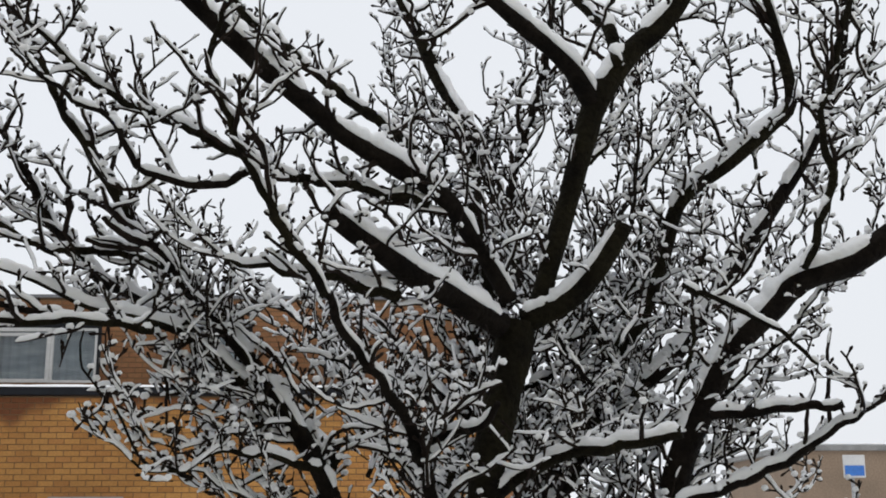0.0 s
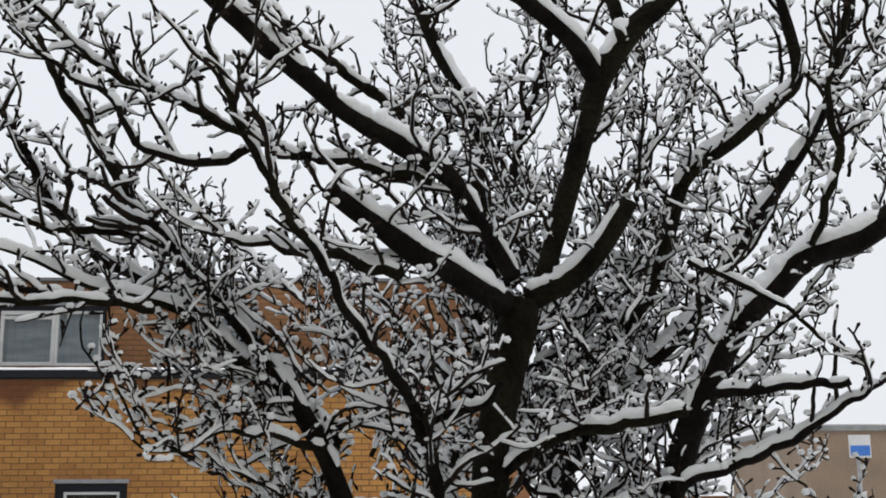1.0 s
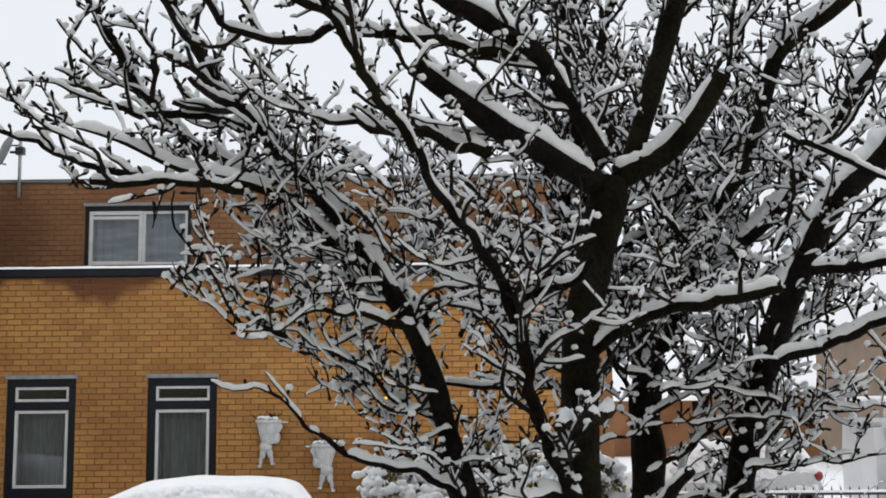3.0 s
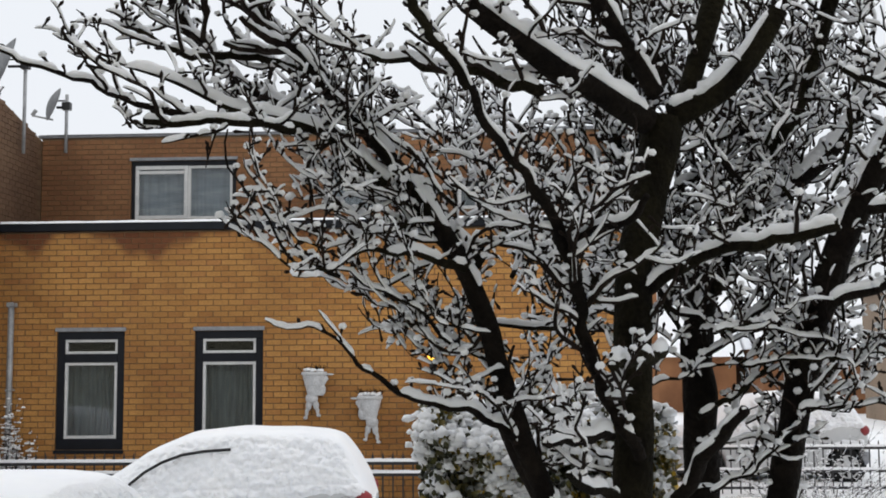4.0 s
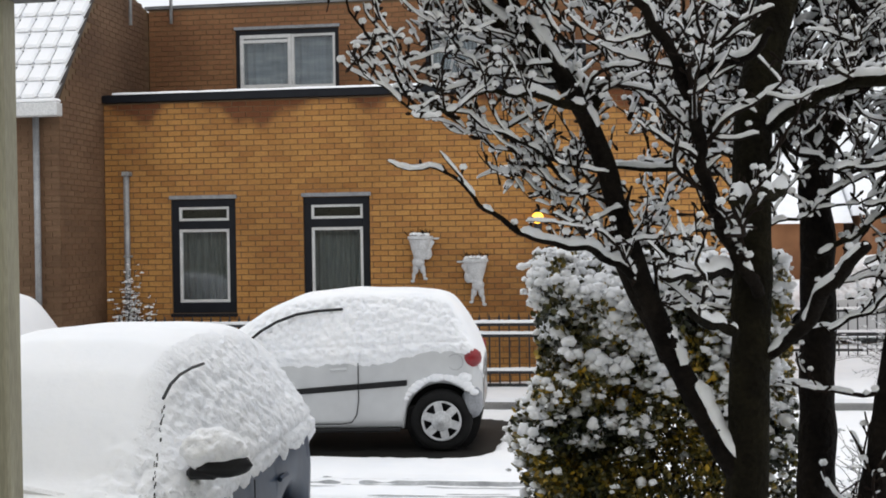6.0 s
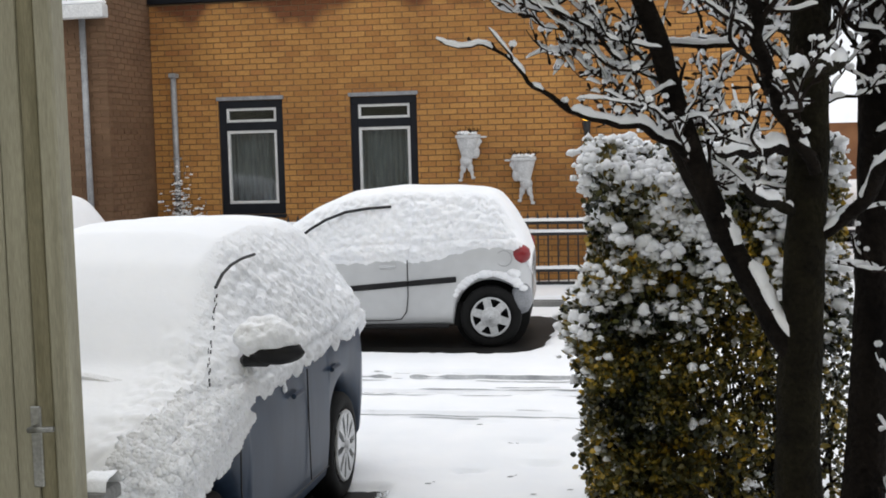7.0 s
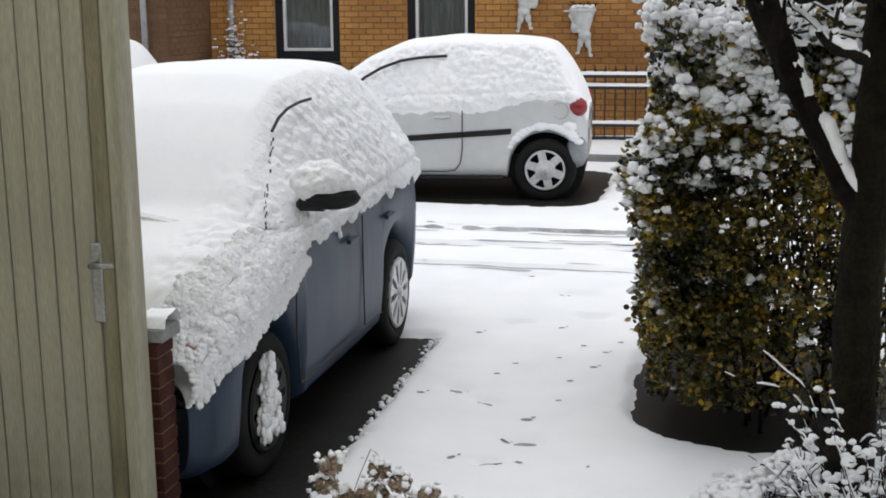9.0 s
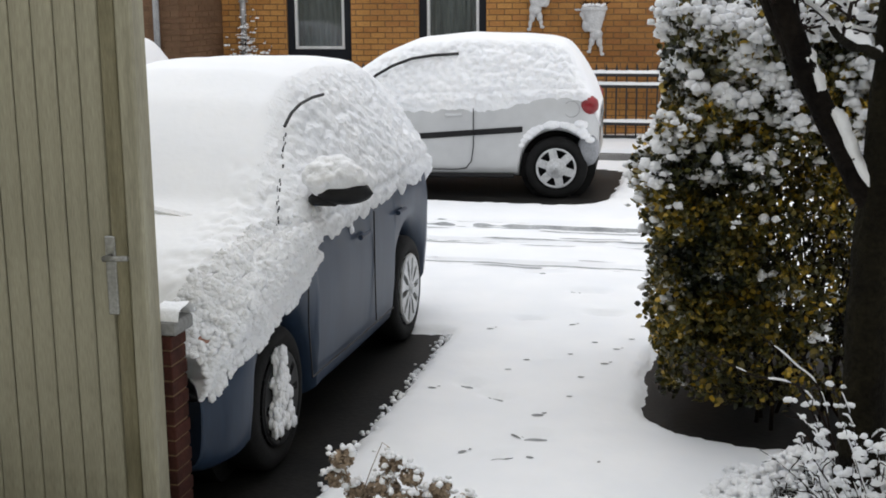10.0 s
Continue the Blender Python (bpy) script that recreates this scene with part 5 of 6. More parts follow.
def build_tree():
    limb([(0.44, 5.20, -0.16, 0.13), (0.43, 5.20, 0.0, 0.116), (0.43, 5.20, 0.25, 0.106), (0.425, 5.20, 0.83, 0.095), (0.435, 5.20, 1.23, 0.090), (0.45, 5.20, 1.64, 0.085), (0.46, 5.20, 1.98, 0.083), (0.46, 5.20, 2.33, 0.083), (0.49, 5.20, 2.61, 0.077), (0.55, 5.20, 2.88, 0.084), (0.59, 5.20, 3.07, 0.084)], 0.1)
    limb([(0.52, 5.15, 3.04, 0.073), (0.34, 5.00, 3.12, 0.065), (0.14, 4.85, 3.21, 0.061), (-0.09, 4.70, 3.34, 0.048)], 0.5)  # sawn left
    limb([(0.62, 5.20, 3.07, 0.070), (0.76, 5.13, 3.13, 0.061), (0.87, 5.07, 3.24, 0.057), (0.96, 5.00, 3.39, 0.045)], 0.3)  # sawn right
    limb([(0.56, 5.15, 3.13, 0.045), (0.45, 5.07, 3.30, 0.044), (0.30, 4.99, 3.48, 0.052), (0.14, 4.91, 3.57, 0.055), (-0.06, 4.84, 3.67, 0.051), (-0.29, 4.76, 3.85, 0.051), (-0.46, 4.68, 3.98, 0.049), (-0.72, 4.60, 4.21, 0.040)], 1.0)  # long up left
    limb([(0.66, 5.20, 3.12, 0.054), (0.74, 5.17, 3.37, 0.058), (0.81, 5.14, 3.62, 0.059), (0.88, 5.11, 3.86, 0.071), (1.01, 5.09, 4.06, 0.065), (1.12, 5.06, 4.16, 0.057), (1.21, 5.03, 4.27, 0.048), (1.29, 5.00, 4.46, 0.040)], 0.7)  # up
    limb([(0.88, 5.10, 3.88, 0.060), (0.79, 5.05, 3.99, 0.051), (0.62, 5.00, 4.12, 0.047), (0.49, 4.95, 4.21, 0.042), (0.34, 4.90, 4.34, 0.032)], 1.0)  # up fork l
    limb([(0.98, 5.05, 4.01, 0.039), (0.93, 5.13, 4.20, 0.035), (0.83, 5.22, 4.39, 0.029), (0.73, 5.30, 4.59, 0.023)], 1.0)  # up fork
    limb([(0.84, 5.55, -0.16, 0.085), (0.88, 5.53, 0.7, 0.072), (1.00, 5.50, 1.6, 0.068), (1.12, 5.50, 2.19, 0.066), (1.18, 5.44, 2.43, 0.064), (1.26, 5.38, 2.68, 0.064), (1.40, 5.31, 2.97, 0.062), (1.57, 5.25, 3.16, 0.062), (1.66, 5.19, 3.23, 0.060), (1.81, 5.12, 3.28, 0.060), (1.96, 5.06, 3.38, 0.056), (2.25, 5.00, 3.56, 0.049)], 1.0)  # right big
    limb([(0.49, 5.20, 2.43, 0.040), (0.66, 5.12, 2.55, 0.037), (0.83, 5.05, 2.60, 0.036), (0.95, 4.97, 2.62, 0.035), (1.10, 4.90, 2.63, 0.032)], 0.6)  # low right sawn
    limb([(0.18, 5.20, 1.66, 0.063), (0.09, 5.17, 1.91, 0.059), (-0.00, 5.14, 2.18, 0.054), (-0.09, 5.11, 2.47, 0.050), (-0.24, 5.09, 2.74, 0.046), (-0.38, 5.06, 2.92, 0.039), (-0.55, 5.03, 3.11, 0.035), (-0.70, 5.00, 3.29, 0.034)], 1.0)  # left one
    limb([(-0.77, 5.00, 3.35, 0.034), (-0.87, 4.97, 3.51, 0.033), (-0.97, 4.95, 3.67, 0.029), (-1.06, 4.92, 3.82, 0.021), (-1.13, 4.90, 3.96, 0.013)], 1.0)  # left one top
    limb([(0.43, 5.20, 1.22, 0.069), (0.35, 5.20, 1.36, 0.065), (0.21, 5.20, 1.62, 0.060), (0.10, 5.20, 1.83, 0.058), (-0.03, 5.20, 2.13, 0.056)], 0.0)  # left base
    limb([(-0.07, 5.20, 2.55, 0.057), (-0.25, 5.13, 2.70, 0.048), (-0.40, 5.06, 2.83, 0.040), (-0.55, 4.99, 2.96, 0.029), (-0.71, 4.91, 3.02, 0.023), (-0.87, 4.84, 3.04, 0.017), (-1.03, 4.77, 3.11, 0.013), (-1.18, 4.70, 3.15, 0.010)], 1.0)  # left two
    limb([(0.47, 5.10, 1.87, 0.031), (0.33, 5.02, 2.14, 0.032), (0.26, 4.93, 2.42, 0.033), (0.21, 4.85, 2.59, 0.031), (0.12, 4.77, 2.75, 0.025), (-0.01, 4.68, 2.91, 0.023), (-0.07, 4.60, 3.05, 0.019)], 0.8)  # stem
    limb([(-0.08, 4.60, 3.04, 0.020), (-0.13, 4.57, 3.12, 0.019), (-0.22, 4.53, 3.24, 0.021), (-0.32, 4.50, 3.42, 0.018), (-0.38, 4.47, 3.55, 0.016), (-0.44, 4.43, 3.71, 0.014), (-0.41, 4.40, 3.90, 0.011)], 1.0)  # stem top
    limb([(0.22, 4.95, 2.61, 0.025), (0.33, 4.87, 2.63, 0.021), (0.42, 4.78, 2.66, 0.017), (0.46, 4.70, 2.71, 0.013)], 0.6)  # stem right
    limb([(0.14, 4.90, 3.11, 0.034), (-0.05, 4.83, 3.14, 0.034), (-0.19, 4.75, 3.14, 0.026), (-0.32, 4.67, 3.15, 0.016), (-0.41, 4.60, 3.16, 0.011)], 1.0)  # side
    limb([(0.74, 5.90, -0.16, 0.125), (0.75, 5.90, 0.4, 0.106), (0.78, 5.90, 1.07, 0.095), (0.79, 5.90, 1.55, 0.086), (0.80, 5.90, 1.95, 0.084), (0.79, 5.90, 2.27, 0.079), (0.84, 5.90, 2.56, 0.065)], 0.2)  # back trunk
    limb([(0.86, 5.90, 2.49, 0.062), (1.00, 5.85, 2.81, 0.052), (1.17, 5.80, 3.16, 0.048), (1.26, 5.75, 3.39, 0.043), (1.35, 5.70, 3.67, 0.048), (1.55, 5.65, 3.83, 0.049), (1.71, 5.60, 3.96, 0.044), (1.79, 5.55, 4.05, 0.039), (1.75, 5.50, 4.28, 0.032), (1.68, 5.45, 4.49, 0.025), (1.65, 5.40, 4.69, 0.017)], 1.0)  # back right a
    limb([(0.88, 5.90, 2.56, 0.052), (1.10, 5.86, 2.84, 0.048), (1.34, 5.83, 3.05, 0.048), (1.53, 5.79, 3.33, 0.049), (1.71, 5.75, 3.59, 0.044), (1.89, 5.71, 3.86, 0.035), (2.04, 5.67, 4.18, 0.028), (2.11, 5.64, 4.56, 0.024), (2.14, 5.60, 4.78, 0.019)], 1.0)  # back right b
    limb([(1.63, 5.10, 3.25, 0.021), (1.74, 5.05, 3.54, 0.020), (1.70, 5.00, 3.74, 0.017), (1.76, 4.95, 4.01, 0.018), (1.80, 4.90, 4.24, 0.016)], 1.0)  # right upright
    limb([(1.29, 5.20, 2.72, 0.027), (1.51, 5.10, 2.74, 0.023), (1.70, 5.00, 2.74, 0.019)], 0.3)  # right stub
    limb([(1.09, 4.80, 3.13, 0.012), (1.27, 4.77, 3.04, 0.014), (1.40, 4.73, 2.94, 0.010), (1.52, 4.70, 2.85, 0.008)], 0.6)  # cross twig
    limb([(1.16, 5.30, 2.41, 0.028), (1.51, 5.20, 2.53, 0.026), (1.65, 5.10, 2.64, 0.019), (1.81, 5.00, 2.74, 0.015)], 1.0)  # low right
    limb([(0.26, 5.00, 3.45, 0.022), (0.02, 4.94, 3.49, 0.020), (-0.19, 4.89, 3.51, 0.020), (-0.40, 4.83, 3.57, 0.020), (-0.59, 4.77, 3.65, 0.018), (-0.81, 4.71, 3.73, 0.016), (-0.99, 4.66, 3.88, 0.012), (-1.07, 4.60, 3.94, 0.010)], 1.2)  # top left
    limb([(-0.34, 4.60, 3.45, 0.018), (-0.42, 4.58, 3.40, 0.018), (-0.58, 4.57, 3.40, 0.016), (-0.68, 4.55, 3.44, 0.015), (-0.76, 4.53, 3.57, 0.013), (-0.88, 4.52, 3.65, 0.011), (-1.04, 4.50, 3.78, 0.008)], 1.2)  # top left b
    limb([(0.56, 5.90, 3.20, 0.043), (0.50, 5.92, 3.65, 0.044), (0.49, 5.94, 3.99, 0.045), (0.40, 5.96, 4.18, 0.051), (0.25, 5.98, 4.51, 0.041), (0.12, 6.00, 4.79, 0.034)], 1.0)  # mid upright
    limb([(0.70, 5.80, 3.28, 0.031), (0.63, 5.83, 3.63, 0.029), (0.72, 5.85, 4.01, 0.027), (0.83, 5.88, 4.37, 0.025), (0.85, 5.90, 4.82, 0.021)], 1.0)  # mid upright b
    limb([(0.23, 5.30, 3.74, 0.024), (0.01, 5.25, 3.89, 0.024), (-0.20, 5.20, 4.05, 0.022), (-0.44, 5.15, 4.24, 0.020), (-0.54, 5.10, 4.35, 0.018)], 1.0)  # above long
    limb([(-0.60, 5.30, 3.07, 0.025), (-0.79, 5.28, 3.15, 0.028), (-0.93, 5.26, 3.23, 0.030), (-1.10, 5.24, 3.41, 0.028), (-1.19, 5.22, 3.56, 0.022), (-1.30, 5.20, 3.75, 0.016)], 1.2)  # left far
    limb([(-0.68, 5.20, 3.24, 0.021), (-0.88, 5.17, 3.31, 0.019), (-1.07, 5.13, 3.30, 0.017), (-1.26, 5.10, 3.38, 0.013)], 1.2)  # left far b
    limb([(0.05, 5.10, 1.95, 0.022), (-0.10, 5.04, 2.05, 0.018), (-0.28, 4.98, 2.08, 0.013), (-0.44, 4.92, 2.18, 0.010), (-0.53, 4.86, 2.29, 0.007), (-0.74, 4.80, 2.34, 0.004)], 1.1)  # low left a
    limb([(-0.11, 5.00, 2.52, 0.023), (-0.28, 4.95, 2.56, 0.015), (-0.46, 4.90, 2.57, 0.009), (-0.60, 4.85, 2.50, 0.007), (-0.79, 4.80, 2.60, 0.004)], 1.0)  # low left b
    limb([(-0.83, 4.60, 2.93, 0.0035), (-0.84, 4.67, 2.83, 0.0045), (-0.78, 4.75, 2.74, 0.005), (-0.67, 4.83, 2.55, 0.007), (-0.53, 4.90, 2.50, 0.009)], 0.35, 0)  # hanging
    limb([(-0.66, 4.80, 2.97, 0.018), (-0.89, 4.75, 2.98, 0.017), (-1.12, 4.70, 2.97, 0.015)], 0.8)  # left tip
    limb([(-0.93, 4.75, 3.00, 0.017), (-1.17, 4.71, 3.035, 0.013), (-1.29, 4.69, 3.10, 0.012), (-1.41, 4.67, 3.145, 0.010), (-1.535, 4.64, 3.18, 0.008), (-1.62, 4.60, 3.225, 0.005)], 0.5)  # left tip b
    limb([(0.57, 5.10, 2.25, 0.025), (0.46, 4.90, 2.21, 0.026), (0.34, 4.70, 2.20, 0.023)], 0.2)  # stub low
    limb([(0.51, 5.20, 1.65, 0.028), (0.61, 5.10, 1.77, 0.035), (0.68, 5.00, 1.90, 0.035), (0.78, 4.90, 2.06, 0.026)], 0.25)  # low arc r
    limb([(0.39, 5.10, 1.76, 0.025), (0.29, 4.95, 1.80, 0.021), (0.22, 4.80, 1.85, 0.014)], 0.25)  # low arc l
    limb([(0.37, 5.10, 1.97, 0.027), (0.27, 4.90, 1.96, 0.024), (0.15, 4.70, 1.95, 0.014)], 0.25)  # low arc l2
    # drooping boughs on the house side, and a thicket by the rear trunks
    for k in range(24):
        base = Vector((rt.uniform(-0.35, 0.05), 5.1 + rt.uniform(-0.1, 0.15), rt.uniform(2.1, 2.9)))
        reach, rise = rt.uniform(0.2, 0.5), rt.uniform(-0.12, 0.25)
        d = Vector((-1, rt.uniform(-0.45, 0.6), 0))
        r = rt.uniform(0.006, 0.010)
        if outside_crown(base + d * reach + Vector((0, 0, rise - 0.06))):
            continue
        limb([(*base, r), (*(base + d * reach * 0.4 + Vector((0, 0, rise * 0.6))), r * 0.85), (*(base + d * reach * 0.75 + Vector((0, 0, rise))), r * 0.65), (*(base + d * reach + Vector((0, 0, rise + 0.06))), r * 0.5)], 0.9)
    for k in range(30):
        base = Vector((rt.uniform(0.7, 1.35), rt.uniform(5.3, 5.9), rt.uniform(1.6, 2.9)))
        reach, rise = rt.uniform(0.4, 1.0), rt.uniform(0.05, 0.8)
        a = rt.uniform(-0.6, 1.6)
        d = Vector((math.sin(a), rt.uniform(-0.2, 0.8), 0))
        r = rt.uniform(0.008, 0.014)
        limb([(*base, r), (*(base + d * reach * 0.4 + Vector((0, 0, rise * 0.3))), r * 0.85), (*(base + d * reach * 0.75 + Vector((0, 0, rise * 0.7))), r * 0.65), (*(base + d * reach + Vector((0, 0, rise))), r * 0.5)], 0.9)
    # short boughs low in the crown
    for k in range(14):
        a = rt.uniform(-1.4, 1.3)
        base = Vector((rt.choice((0.05, 0.25, 0.45, 0.75)), 5.3 + rt.uniform(-0.1, 0.3), rt.uniform(1.75, 2.6)))
        reach, rise = rt.uniform(0.35, 0.9), rt.uniform(0.05, 0.6)
        d = Vector((math.sin(a), rt.uniform(-0.3, 0.8), 0))
        r = rt.uniform(0.008, 0.015)
        if outside_crown(base + d * reach + Vector((0, 0, rise - 0.1))):
            continue
        limb([(*base, r), (*(base + d * reach * 0.4 + Vector((0, 0, rise * 0.2))), r * 0.85), (*(base + d * reach * 0.75 + Vector((0, 0, rise * 0.6))), r * 0.65), (*(base + d * reach + Vector((0, 0, rise))), r * 0.45)], 1.0)
    # rising shoots in the upper right of the crown
    for k in range(13):
        base = Vector((rt.uniform(0.9, 2.1), rt.uniform(5.4, 6.1), rt.uniform(2.9, 3.9)))
        reach, rise = rt.uniform(0.15, 0.7), rt.uniform(0.5, 1.2)
        d = Vector((rt.uniform(-0.4, 1.0), rt.uniform(-0.2, 0.6), 0))
        r = rt.uniform(0.008, 0.015)
        limb([(*base, r), (*(base + d * reach * 0.4 + Vector((0, 0, rise * 0.3))), r * 0.85), (*(base + d * reach * 0.75 + Vector((0, 0, rise * 0.7))), r * 0.65), (*(base + d * reach + Vector((0, 0, rise))), r * 0.45)], 1.1)
    # boughs at the back of the crown, rising from the rear trunk
    for k in range(28):
        a = rt.uniform(-1.2, 1.3)
        base = Vector((0.55 + rt.uniform(-0.2, 0.3), 5.75 + rt.uniform(-0.2, 0.2), rt.uniform(2.1, 3.0)))
        reach, rise = rt.uniform(0.5, 1.8), rt.uniform(0.5, 2.0)
        d = Vector((math.sin(a), 0.55 + rt.uniform(-0.35, 0.5), 0))
        r = rt.uniform(0.012, 0.022)
        limb([(*base, r), (*(base + d * reach * 0.35 + Vector((0, 0, rise * 0.25))), r * 0.85), (*(base + d * reach * 0.7 + Vector((0, 0, rise * 0.65))), r * 0.6), (*(base + d * reach + Vector((0, 0, rise))), r * 0.35)], 1.15)


build_tree()
tree = thing("fruit_tree", "bare pollarded fruit tree with sawn limbs, every branch capped with snow", "tree")
for k, (t, r) in enumerate(wood_limb):
    put_mesh("trunk" if r > 0.08 else "limb", t.mesh("limb", BARK if k % 2 else BARK_GREEN), tree)
tagged(put_mesh("branches", wood_branch.mesh("branches", TWIG), tree), kind="stuff")
tagged(put_mesh("twigs", wood_twig.mesh("twigs", TWIG), tree), kind="stuff")
tagged(put_mesh("limb_snow", snow_big.mesh("limb_snow", SNOW), tree, "snow ridges on the limbs"), kind="stuff")
tagged(put_mesh("twig_snow", snow_small.mesh("twig_snow", SNOW), tree, "snow on the twigs"), kind="stuff")

# ---- hedge ----
rh = random.Random(5)
HX0, HX1, HY0, HY1, HTOP = -0.39, 0.78, 6.45, 8.1, 1.90


def hedge_surface():
    """A random place on the hedge's outer shell, with its outward direction."""
    while True:
        face = rh.random()
        z = rh.uniform(0.05, HTOP)
        lean = 0.10 * (1 - abs(z - 0.95) / 0.95)
        if face > 0.93:
            p, o = Vector((rh.uniform(HX0, HX1), HY1, z)), Vector((0, 1, 0.1))
        elif face > 0.87:
            p, o = Vector((HX1 + lean - 0.05, rh.uniform(HY0, HY1), z)), Vector((1, -0.2, 0.1))
        elif face < 0.26:
            p, o = Vector((HX0 - lean + 0.05, rh.uniform(HY0, HY1), z)), Vector((-1, -0.2, 0.1))
        elif face < 0.66:
            p, o = Vector((rh.uniform(HX0, HX1), HY0 - lean, z)), Vector((-0.1, -1, 0.15))
        else:
            p, o = Vector((rh.uniform(HX0, HX1), rh.uniform(HY0, HY1), HTOP)), Vector((0, -0.1, 1))
        w = 0.20 * ragged(p.x * 2.2, p.y * 2.2, p.z * 2.2) - 0.30 * max(0.0, 0.12 - ragged(p.x * 7, p.y * 7, p.z * 7 + 5)) + 0.07 * ragged(p.x * 6, p.y * 6, p.z * 6)
        corner = 0.48 * max(0, (p.z - 1.1) / 0.8) ** 2 + 0.12 * max(0, (0.6 - p.z) / 0.6)
        p = p + o * w - Vector((o.x, o.y, 0)) * corner - o * abs(rh.gauss(0, 0.09))
        hole = ragged(p.x * 3.1, p.y * 3.1, p.z * 3.1 + 8)
        if hole < -0.5 and p.z < 1.3 and p.x > -0.2:
            continue
        if p.z < 1.05 and p.y < HY1 - 0.3 and rh.random() < 0.55 * min(1.0, max(0.0, (p.x - 0.05) / 0.35)):
            continue
        if p.z < 0.32 and rh.random() < 0.7 and p.x > -0.25:
            continue
        return p, o


lv, lf = [], []
for k in range(54000):
    p, o = hedge_surface()
    if k % 3 == 0:
        p = p - o * rh.uniform(0.05, 0.3)
    d = (o + Vector((rh.gauss(0, 0.6), rh.gauss(0, 0.6), rh.gauss(0.1, 0.6)))).normalized()
    s = d.cross(Vector((rh.gauss(0, 1), rh.gauss(0, 1), rh.gauss(0, 1)))).normalized()
    nrm = d.cross(s)
    ln, w = rh.uniform(0.026, 0.048), rh.uniform(0.009, 0.016)
    b = len(lv)
    lv += [p, p + d * ln * 0.35 + s * w, p + d * ln * 0.75 + s * w * 0.8 - nrm * 0.003, p + d * ln - nrm * 0.008, p + d * ln * 0.75 - s * w * 0.8 - nrm * 0.003, p + d * ln * 0.35 - s * w, p + d * ln * 0.5 + nrm * 0.005]
    lf += [(b + i, b + (i + 1) % 6, b + 6) for i in range(6)]
hedge = thing("hedge", "clipped variegated evergreen hedge, green and yellow, topped with snow", "hedge")
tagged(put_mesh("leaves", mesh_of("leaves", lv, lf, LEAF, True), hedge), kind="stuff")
stems = Tubes()
for k in range(70):
    x, y = rh.uniform(HX0 + 0.35, HX1), rh.uniform(HY0 + 0.1, HY1 - 0.1)
    q, d = Vector((x, y, -0.14)), Vector((rh.gauss(0, 0.2), rh.gauss(0, 0.2), 1))
    pts = [q]
    for i in range(9):
        d = (d + Vector((rh.gauss(0, 0.2), rh.gauss(0, 0.2), 0.15))).normalized()
        q = pts[-1] + d * 0.17
        pts.append(Vector((max(q.x, HX0 + 0.22), min(max(q.y, HY0 + 0.08), HY1), q.z)))
    stems.add(pts, [0.011 - 0.0009 * i for i in range(10)], 5)
tagged(put_mesh("stems", stems.mesh("stems", TWIG), hedge), kind="stuff")


hv, hf = [], []
for k in range(8000):
    p, o = hedge_surface()
    chance = min(0.95, 0.035 + 0.95 * max(0.0, (p.z - 0.8) / 0.9) ** 1.3)
    if o.x < -0.5:
        chance = max(chance, 0.34 if p.z > 0.5 else 0.15)
    if rh.random() > chance or p.x > 1.65:
        continue
    if ragged(p.x * 7, p.y * 7, p.z * 7 + 5) < -0.12:
        continue
    size = rh.uniform(0.016, 0.040) * (1.0 if p.z > 1.1 else 0.75)
    c0 = p + o * 0.02 + Vector((0, 0, 0.012))
    blob(hv, hf, c0, size, rh.uniform(0.75, 1.05), k * 1.7, 5, 9)
    for j in range(3 if p.z > 1.2 else 2):
        blob(hv, hf, c0 + Vector((rh.gauss(0, 1), rh.gauss(0, 1), rh.gauss(-0.3, 0.6))) * size * 1.0, size * rh.uniform(0.4, 0.85), rh.uniform(0.75, 1.0), k * 2.9 + j)
tagged(put_mesh("hedge_snow", mesh_of("hedge_snow", hv, hf, SNOW, True), hedge, "clumps of snow on the leaves"), kind="stuff")

